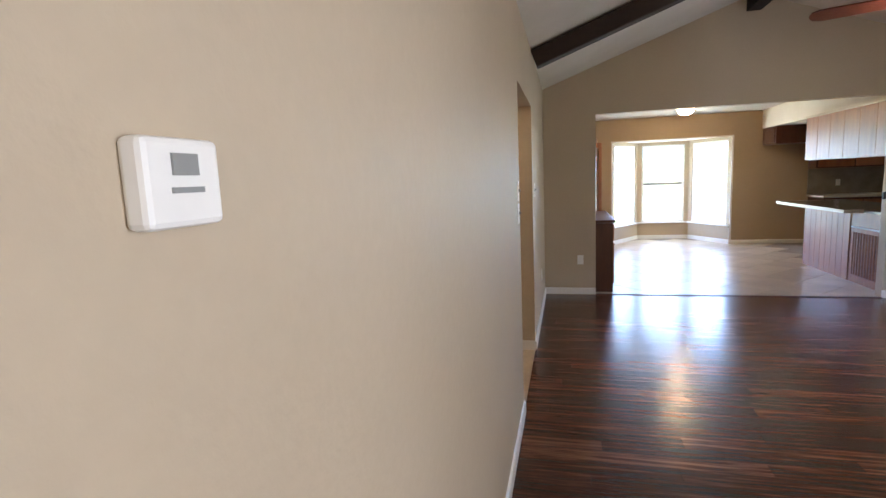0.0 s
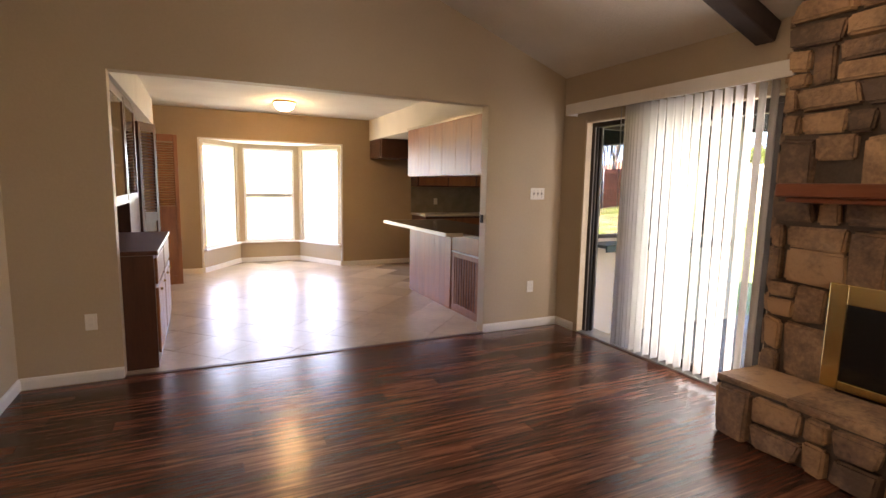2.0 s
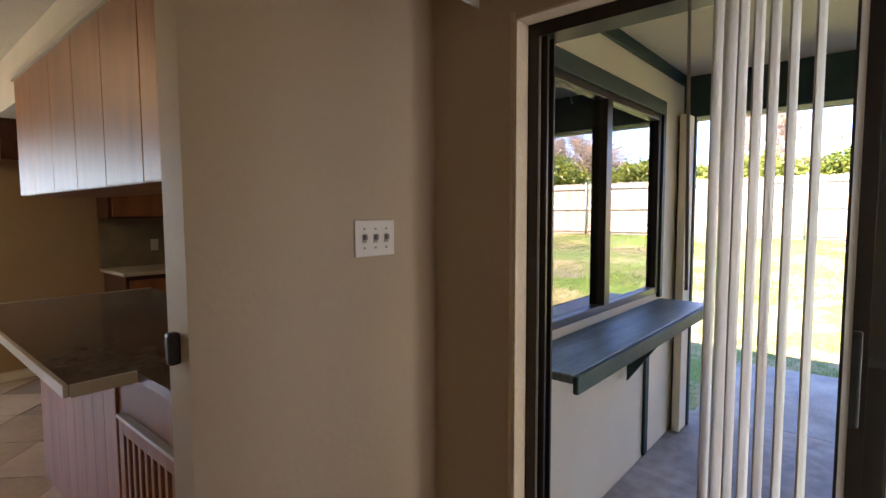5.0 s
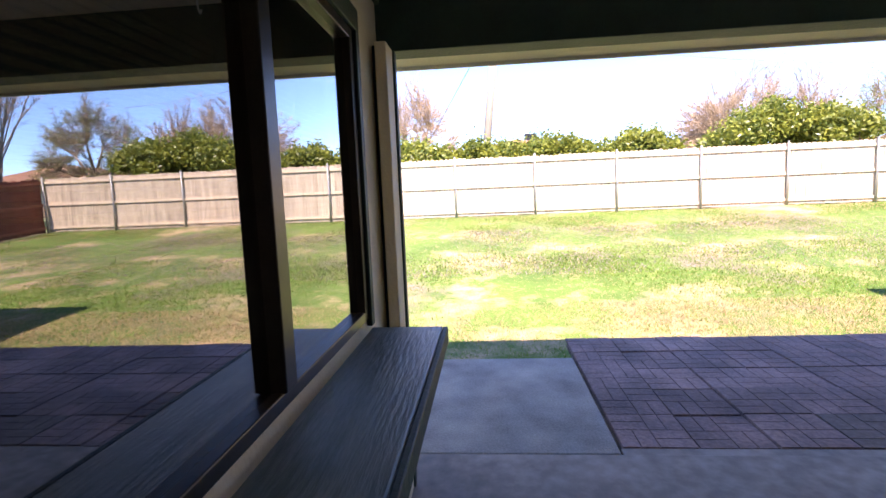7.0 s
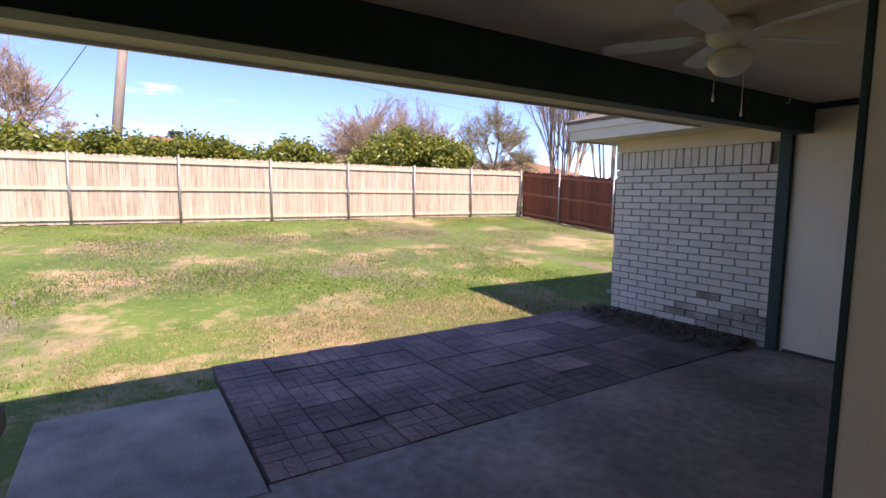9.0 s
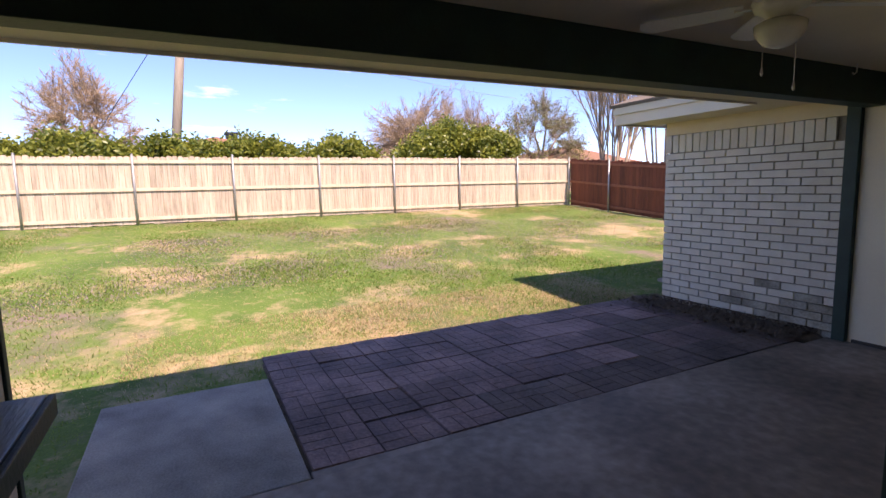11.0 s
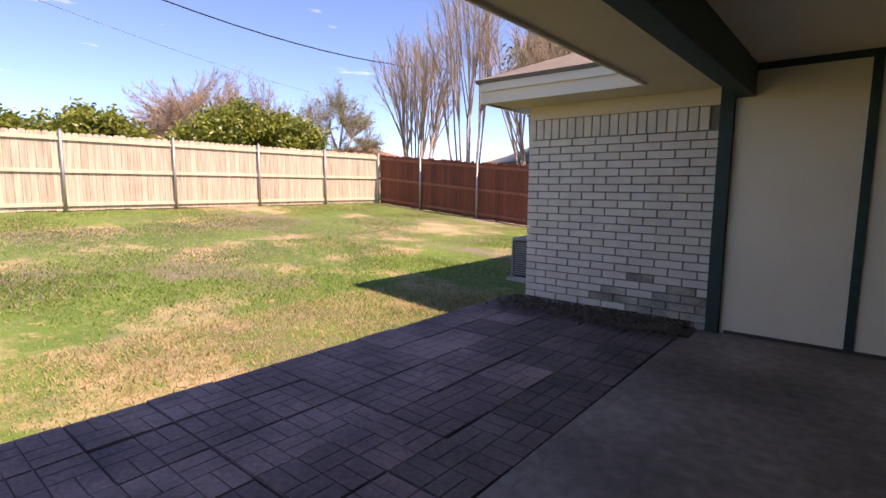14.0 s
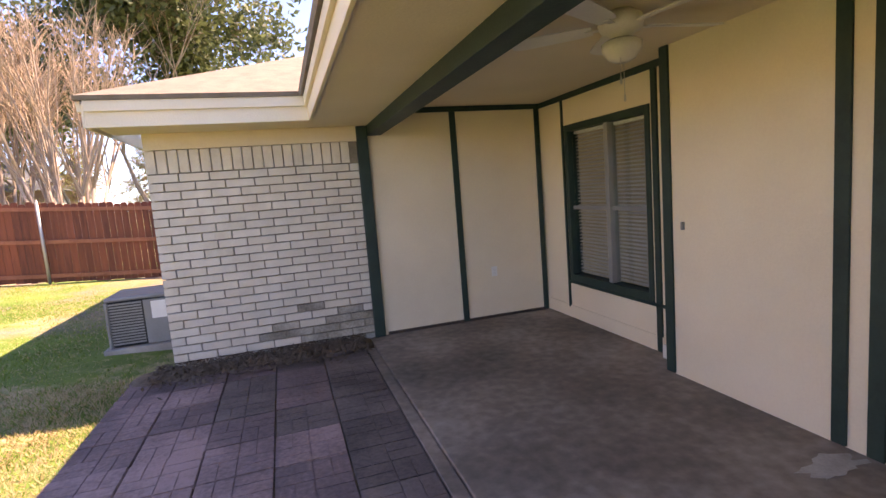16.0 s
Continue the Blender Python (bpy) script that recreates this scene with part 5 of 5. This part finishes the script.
# ---- fences ----
def fence(name, a, b, material, rail_mat, post_mat, label, seed):
    """A boarded fence seen from its rail side, boards one by one."""
    rng = random.Random(seed)
    a, b = Vector((*a, 0)), Vector((*b, 0))
    d = (b - a).normalized()
    inward = Vector((-d.y, d.x, 0))
    L = (b - a).length
    f = thing(name, a, label, "fence", "yard fences")
    meshes = []
    for k in range(5):
        h = 1.80 + rng.uniform(-0.015, 0.02)
        bm = bmesh.new()
        slab(bm, [(0, 0, 0.02), (0.134, 0, 0.02), (0.134, 0, h - 0.03), (0.105, 0, h), (0.03, 0, h), (0, 0, h - 0.03)], 0.016)
        meshes.append(finish(bm, "board", material))
    n = int(L / 0.14)
    ang = math.degrees(math.atan2(d.y, d.x))
    for k in range(n):
        p = a + d * (k * 0.14)
        piece("board", meshes[rng.randrange(5)], f, pose(p.x, p.y, ground_z(p.x, p.y) + rng.uniform(-0.012, 0.012), 0, 0, ang + rng.uniform(-0.6, 0.6)))
    k = 0
    while k * 2.44 <= L + 0.1:
        p, q = a + d * min(k * 2.44, L), a + d * min((k + 1) * 2.44, L)
        bm = bmesh.new()
        z = ground_z(p.x, p.y)
        o = inward * 0.09
        rod(bm, (p.x + o.x, p.y + o.y, z - 0.1), (p.x + o.x, p.y + o.y, z + 1.84), 0.033, n=10)
        lathe(bm, (p.x + o.x, p.y + o.y, z + 1.84), [(0.037, 0), (0.03, 0.02), (0.008, 0.03)], 10)
        part("post", bm, post_mat, f)
        if (q - p).length > 0.2:
            for h in (0.16, 0.93, 1.66):
                bm = bmesh.new()
                zp, zq = ground_z(p.x, p.y) + h, ground_z(q.x, q.y) + h
                i0, i1 = inward * 0.022, inward * 0.058
                v = [bm.verts.new(r + i + Vector((0, 0, zz + e))) for r, zz in ((p, zp), (q, zq)) for i in (i0, i1) for e in (-0.04, 0.045)]
                for t in ((0, 1, 3, 2), (4, 6, 7, 5), (0, 4, 5, 1), (2, 3, 7, 6), (0, 2, 6, 4), (1, 5, 7, 3)):
                    bm.faces.new([v[i] for i in t])
                part("rail", bm, rail_mat, f)
        k += 1
    return f


fence("fence", (15.9, -14.31), (15.9, 14.9), FENCE_L, RAIL_L, GALV, "tall weathered light cedar board fence with metal posts", 1)
fence("fence", (1.5, -14.40), (15.86, -14.40), FENCE_D, RAIL_D, GALV, "tall red-stained cedar board fence with metal posts", 2)


# ---- trees, hedge and distance ----
def branch(bm, p, d, length, r, depth, rng, spread, tips, twigs, segs=3):
    for s in range(segs):
        q = p + d * (length / segs)
        r2 = r * (0.86 if s < segs - 1 else 0.7)
        rod(bm, p, q, r, r2, 5 if depth > 1 else 3)
        if depth <= 1:
            for _ in range(4):
                e = (d + Vector((rng.uniform(-1, 1), rng.uniform(-1, 1), rng.uniform(-0.1, 0.8))) * 0.8).normalized()
                rod(twigs, p.lerp(q, rng.random()), q + e * length * rng.uniform(0.5, 1.1), max(0.008, r * 0.35), 0.004, 3)
        p, r = q, r2
        d = (d + Vector((rng.uniform(-1, 1), rng.uniform(-1, 1), rng.uniform(-0.3, 0.6))) * 0.13).normalized()
    if depth == 0:
        tips.append((p, d))
        return
    for k in range(rng.choice((2, 3, 3))):
        e = (d + Vector((rng.uniform(-1, 1), rng.uniform(-1, 1), rng.uniform(-0.25, 0.5))) * spread).normalized()
        branch(bm, p, e, length * rng.uniform(0.55, 0.8), r * 0.8, depth - 1, rng, spread, tips, twigs)


def leaf_quads(bm, c, n, r, size, rng):
    for _ in range(n):
        o = Vector((rng.gauss(0, 1), rng.gauss(0, 1), rng.gauss(0, 1))) * r
        u = Vector((rng.uniform(-1, 1), rng.uniform(-1, 1), rng.uniform(-0.6, 1))).normalized() * size
        w = u.cross(Vector((rng.uniform(-1, 1), rng.uniform(-1, 1), 0.3))).normalized() * size * 0.45
        p = c + o
        bm.faces.new([bm.verts.new(q) for q in (p - u, p + w, p + u, p - w)])


def bare_tree(name, at, height, stems, spread, depth, seed, label, twig, bark, leaves=None, lean=0.22):
    rng = random.Random(seed)
    z = ground_z(at[0], at[1]) - 0.1
    t = thing(name, (*at, z), label, "tree", "trees behind the fence")
    bm, twigs, tips = bmesh.new(), bmesh.new(), []
    for k in range(stems):
        a = 6.283 * k / stems + rng.uniform(-0.4, 0.4)
        d = Vector((math.cos(a) * lean, math.sin(a) * lean, 1)).normalized() if stems > 1 else Vector((0, 0, 1))
        branch(bm, Vector((at[0] + math.cos(a) * 0.15 * (stems > 1), at[1] + math.sin(a) * 0.15 * (stems > 1), z)), d, height * 0.36, height * (0.011 if stems > 1 else 0.026), depth, rng, spread, tips, twigs)
    part("trunk", bm, bark, t)
    part("brushwood", twigs, twig, t)
    bm = bmesh.new()
    for p, d in tips:
        if leaves:
            leaf_quads(bm, p, leaves[1], height * 0.065, leaves[2], rng)
        else:
            for k in range(5):
                e = (d + Vector((rng.uniform(-1, 1), rng.uniform(-1, 1), rng.uniform(-0.2, 0.7))) * 0.8).normalized()
                rod(bm, p, p + e * height * rng.uniform(0.06, 0.13), 0.011, 0.004, 3)
    part("crown", bm, leaves[0] if leaves else twig, t)
    return t


PALE = mat("pale_smooth_bark", (0.42, 0.32, 0.245), (0.24, 0.175, 0.13), 0.8, fine=30)
bare_tree("live_oak", (8.6, -27), 12.5, 3, 0.6, 4, 8, "large dark evergreen oak behind the fence", TWIG, BARK, (LEAF_O, 110, 0.19), lean=0.35)
bare_tree("live_oak", (12.8, -29), 9.0, 4, 0.6, 3, 28, "dark evergreen oak with low limbs behind the fence", TWIG, BARK, (LEAF_O, 90, 0.17), lean=0.5)
bare_tree("live_oak", (16.5, -33), 10.0, 3, 0.6, 3, 18, "dark evergreen oak behind the fence", TWIG, BARK, (LEAF_O, 110, 0.18), lean=0.35)


TWIG_R = mat("reddish_brown_twigs", (0.47, 0.34, 0.23), (0.30, 0.205, 0.135), 0.9, bump=0)


def vase_tree(at, height, width, stems, seed, label):
    """A crape myrtle: many upright stems that fork towards a rounded head of fine twigs."""
    rng = random.Random(seed)
    z = ground_z(at[0], at[1]) - 0.1
    t = thing("crape_myrtle", (*at, z), label, "tree", "trees behind the fence")
    twigs = bmesh.new()
    for k in range(stems):
        limbs = bmesh.new()
        a = 6.283 * k / stems + rng.uniform(-0.3, 0.3)
        out = math.sqrt(rng.uniform(0.03, 1.0))
        d = Vector((math.cos(a), math.sin(a), 0))
        base = Vector((*at, z)) + d * (0.12 + 0.3 * out)
        knee = base + d * out * width * 0.13 + Vector((0, 0, height * rng.uniform(0.26, 0.4)))
        rod(limbs, base, knee, 0.052, 0.038, 6)
        for m in range(4):
            b = a + rng.uniform(-0.7, 0.7)
            o2 = min(1.0, max(0.0, out + rng.uniform(-0.35, 0.3)))
            tip = Vector((at[0] + math.cos(b) * o2 * width / 2, at[1] + math.sin(b) * o2 * width / 2, z + height * (0.62 + 0.38 * math.sqrt(1 - 0.8 * o2 * o2)) * rng.uniform(0.88, 1.0)))
            mid = knee.lerp(tip, 0.5) + Vector((rng.uniform(-1, 1), rng.uniform(-1, 1), 1.0)) * 0.16
            rod(limbs, knee, mid, 0.032, 0.022, 5)
            rod(limbs, mid, tip, 0.022, 0.007, 4)
            for j in range(30):
                p = mid.lerp(tip, rng.uniform(-0.3, 1.0))
                e = ((tip - mid).normalized() + Vector((rng.uniform(-1, 1), rng.uniform(-1, 1), rng.uniform(-0.3, 0.6))) * 0.85).normalized()
                rod(twigs, p, p + e * height * rng.uniform(0.05, 0.12), 0.009, 0.004, 3)
        part("stem", limbs, PALE, t)
    part("brushwood", twigs, TWIG_R, t)


vase_tree((18.2, -19.0), 7.4, 4.6, 17, 1, "bare multi-stemmed crape myrtle behind the fence")
vase_tree((14.4, -18.0), 9.6, 3.4, 9, 2, "tall bare multi-stemmed crape myrtle behind the fence")
vase_tree((11.4, -18.5), 7.6, 4.8, 14, 3, "bare multi-stemmed crape myrtle behind the fence")
vase_tree((9.2, -17.4), 7.2, 5.4, 14, 4, "bare multi-stemmed crape myrtle behind the fence")


def dome_tree(name, at, height, width, count, seed, label, twig, bark, leaf=None):
    """A round-headed bare tree: a short trunk, limbs that fork through the crown, and a haze of fine twigs."""
    rng = random.Random(seed)
    z = ground_z(at[0], at[1]) - 0.1
    t = thing(name, (*at, z), label, "tree", "trees behind the fence")
    limbs, twigs, buds = bmesh.new(), bmesh.new(), bmesh.new()
    base, fork = Vector((*at, z)), Vector((at[0], at[1], z + height * 0.24))
    rod(limbs, base, fork, height * 0.03, height * 0.022, 8)
    mains = []
    for k in range(9):
        a = 6.283 * k / 9 + rng.uniform(-0.3, 0.3)
        lift = rng.uniform(0.35, 1.0)
        p = fork + Vector((math.cos(a) * width * 0.26 * (1.3 - lift * 0.8), math.sin(a) * width * 0.26 * (1.3 - lift * 0.8), height * 0.34 * lift))
        mid = fork.lerp(p, 0.5) + Vector((rng.uniform(-1, 1), rng.uniform(-1, 1), 0)) * 0.2
        rod(limbs, fork, mid, height * 0.014, height * 0.011, 6)
        rod(limbs, mid, p, height * 0.011, height * 0.007, 6)
        mains += [mid, p]
    for k in range(count):
        a, u = rng.uniform(0, 6.283), rng.random()
        rise = math.asin(rng.uniform(-0.15, 1.0))
        r = (0.70 + 0.27 * rng.random()) * (1 + 0.05 * math.sin(3 * a + seed) + 0.05 * math.sin(7 * rise + 2 * a))
        tip = fork + Vector((math.cos(a) * math.cos(rise) * width / 2 * r, math.sin(a) * math.cos(rise) * width / 2 * r, math.sin(rise) * height * 0.74 * r))
        root = min(mains, key=lambda q: (q - tip).length)
        bend = root.lerp(tip, 0.55) + Vector((rng.uniform(-1, 1), rng.uniform(-1, 1), rng.uniform(-0.2, 0.8))) * 0.25
        rod(limbs, root, bend, height * 0.0026, height * 0.0018, 4)
        rod(limbs, bend, tip, height * 0.0018, 0.006, 3)
        for j in range(26):
            p = bend.lerp(tip, rng.uniform(-0.3, 1.0))
            e = ((tip - root).normalized() + Vector((rng.uniform(-1, 1), rng.uniform(-1, 1), rng.uniform(-0.6, 0.9))) * 1.5).normalized()
            q = p + e * height * rng.uniform(0.035, 0.07)
            rod(twigs, p, q, 0.012, 0.007, 3)
            if leaf:
                leaf_quads(buds, q, 3, 0.16, 0.05, rng)
    part("trunk", limbs, bark, t)
    part("brushwood", twigs, twig, t)
    if leaf:
        part("foliage", buds, leaf, t)
    else:
        buds.free()


dome_tree("bare_tree", (36, -18.6), 8.4, 14.0, 760, 5, "wide round-headed bare brown tree beyond the fence", TWIG_R, BARK)
dome_tree("bare_tree", (33, 3.7), 8.6, 6.5, 240, 6, "bare reddish tree beyond the fence", TWIG_R, BARK)
dome_tree("budding_tree", (33, -26.2), 8.6, 8.0, 220, 7, "rounded tree with pale yellow spring buds", TWIG, BARK, LEAF_Y)
dome_tree("budding_tree", (9.0, -35), 7.5, 9.0, 220, 17, "rounded tree with pale yellow spring buds", TWIG, BARK, LEAF_Y)
dome_tree("budding_tree", (17.5, -37), 8.0, 9.0, 220, 18, "rounded tree with pale yellow spring buds", TWIG, BARK, LEAF_Y)


def shrub(name, at, size, count, seed, label, leaf=0.085):
    rng = random.Random(seed)
    z = ground_z(*at)
    t = thing(name, (*at, z), label, "hedge", "hedge row behind the fence")
    bm = bmesh.new()
    for k in range(int(size[1] * 3) + 4):
        y = at[1] + rng.uniform(-1, 1) * size[1] * 0.9
        x = at[0] + rng.uniform(-0.4, 0.4)
        rod(bm, (x, y, z - 0.1), (x + rng.uniform(-0.4, 0.4), y + rng.uniform(-0.4, 0.4), z + size[2] * 0.75), 0.035, 0.012, 5)
    part("stem_cluster", bm, BARK, t)
    bm = bmesh.new()
    clumps = max(8, int(size[1] * 60))
    for k in range(clumps):
        u, v, w = rng.uniform(-1, 1), rng.uniform(-1, 1), rng.uniform(-0.55, 1)
        lump = 1 + 0.12 * math.sin(v * size[1] * 2.3 + seed)
        c = Vector((at[0] + u * size[0] * 0.8, at[1] + v * size[1], z + size[2] * 0.66 * lump + w * size[2] * 0.27 * (math.sqrt(max(0, 1 - v * v)) if size[1] < 2.45 else 1)))
        leaf_quads(bm, c, count // clumps, 0.18, leaf, rng)
    part("foliage", bm, LEAF, t)
    return t


for k in range(4):
    shrub("hedge", (18.0 + 0.2 * (k % 2), 9.5 - k * 4.7), (0.7, 2.5, 2.2), 24000, 20 + k, "green photinia hedge with dark stems behind the fence")
shrub("shrub", (18.6, -11.0), (1.5, 2.4, 3.05), 21000, 31, "large rounded green shrub behind the fence")


def house(at, w, d, h, rise, roof_mat, turn, label, chimney):
    z = ground_z(*at) - 0.3
    hs = thing("house", (*at, z), label, "house")
    m = pose(*at, z, 0, 0, turn)

    def put(bm):
        bm.transform(m)
        return bm
    part("wall", put(boxes(((-w / 2, -d / 2, 0), (w / 2, d / 2, h)))), HOUSE, hs)
    bm = bmesh.new()
    a, b, r = w / 2 + 0.5, d / 2 + 0.5, max(0.5, w / 2 - d / 2)
    p = [bm.verts.new(v) for v in ((-a, -b, h), (a, -b, h), (a, b, h), (-a, b, h), (-r, 0, h + rise), (r, 0, h + rise))]
    for f in ((0, 1, 5, 4), (1, 2, 5), (2, 3, 4, 5), (3, 0, 4), (3, 2, 1, 0)):
        bm.faces.new([p[i] for i in f])
    rf = part("roof", put(bm), roof_mat, hs)
    if chimney:
        part("chimney", put(boxes(((1.0, -1.6, h + rise * 0.4), (1.8, -0.8, h + rise + 0.35)), ((0.92, -1.68, h + rise + 0.35), (1.88, -0.72, h + rise + 0.5)))), BLACK, rf, "dark square chimney")
    for s in (-0.28, 0.05, 0.3):
        part("window", put(boxes(((-w / 2 - 0.03, s * d - 0.5, 1.0), (-w / 2 + 0.02, s * d + 0.5, 2.1)))), GREY, hs)


house((40, -3), 10, 17, 2.5, 2.2, ROOF_O, 0, "brown-roofed house with chimney beyond the hedge", True)
house((38, -33), 10, 20, 2.4, 1.9, ROOF_O, 20, "rust-roofed house beyond the fence", False)
house((32, -54), 16, 9, 2.4, 2.0, ROOF_O, 0, "tan-roofed house beyond the fence", False)
house((20.5, -39), 8, 7, 2.6, 2.2, ROOF_G, 0, "grey-roofed house beyond the red fence", False)

pole = thing("utility_pole", (22.2, -0.4, 0.7), "weathered wooden utility pole with lamp arm", "utility pole")
bm = bmesh.new()
rod(bm, (22.2, -0.35, 0.4), (22.0, -1.5, 10.5), 0.19, 0.14, 12)
part("shaft", bm, POLE, pole)
bm = bmesh.new()
rod(bm, (22.05, -1.1, 7.3), (21.6, -2.0, 7.5), 0.025)
part("lamp_arm", bm, GALV, pole)
part("lamp_head", boxes(((21.45, -2.45, 7.42), (21.7, -1.95, 7.53)), bevel=0.03), GALV, pole)


def cable(name, a, b, sag, label, material=WIRE, gauge=0.012):
    bm = bmesh.new()
    a, b = Vector(a), Vector(b)
    pts = [a.lerp(b, k / 16) - Vector((0, 0, sag * 4 * (k / 16) * (1 - k / 16))) for k in range(17)]
    for p, q in zip(pts, pts[1:]):
        rod(bm, p, q, gauge, n=4)
    tagged(new(name, finish(bm, name, material)), label, "cable")


cable("overhead_cable", (22.0, -1.4, 9.3), (22.0, -26, 8.4), 1.2, "black cable sagging from the utility pole", WIRE, 0.028)
# sunlit look of this cable is put into its pale material
cable("overhead_cable", (21.7, -2.3, 7.5), (36, -26, 8.6), 0.3, "overhead cable, coloured pale for the sunlight on it", GALV)
cable("guy_wire", (22.05, -1.3, 8.6), (22.6, 3.6, 0.8), 0.0, "thin guy wire bracing the pole")

# ---- kitchen tiles and floor planks ----
T0 = 0.452
for i in range(-14, 15):
    for j in range(-14, 15):
        c = Vector(((i + j) * T0 * 0.7071 - 2.3, (i - j) * T0 * 0.7071 + 2.1, 0))
        if not (-4.15 < c.x < -0.45 and -0.3 < c.y < 5.2):
            continue
        bm = bmesh.new()
        box(bm, (-T0 / 2 + 0.003, -T0 / 2 + 0.003, -0.008), (T0 / 2 - 0.003, T0 / 2 - 0.003, 0.0))
        bm.transform(pose(c.x, c.y, 0, 0, 0, 45))
        bmesh.ops.bisect_plane(bm, geom=bm.verts[:] + bm.edges[:] + bm.faces[:], plane_co=(0, 0.013, 0), plane_no=(0, -1, 0), clear_outer=True)
        if bm.faces:
            bm.transform(Matrix.Translation((-c.x, -c.y, 0)))
            piece("tile", finish(bm, "tile", TILE), kfloor, Matrix.Translation((c.x, c.y, 0)))
        else:
            bm.free()
rng = random.Random(6)
PW, PL = 0.108, 1.22
plank = finish(boxes(((0.0008, 0.0008, -0.011), (PL - 0.0008, PW - 0.0008, 0.0))), "plank", PLANK)
far = bmesh.new()
row = 0
y = -0.03 - PW
while y > SOUTH:
    x = WX - (row * 0.43) % PL
    while x < 0:
        lo, hi = max(x, WX + 0.001), min(x + PL, -0.001)
        if hi - lo > 0.03:
            if y < -5.9:
                box(far, (lo + 0.0008, y + 0.0008, -0.011), (hi - 0.0008, y + PW - 0.0008, 0.0))
            elif hi - lo > PL - 0.01:
                piece("plank", plank, floor, Matrix.Translation((x, y, 0)))
            else:
                piece("plank", finish(boxes(((0.0008, 0.0008, -0.011), (hi - lo - 0.0008, PW - 0.0008, 0.0))), "plank", PLANK), floor, Matrix.Translation((lo, y, 0)))
        x += PL
    y -= PW
    row += 1
tagged(part("plank_field", far, PLANK, floor), kind="stuff")
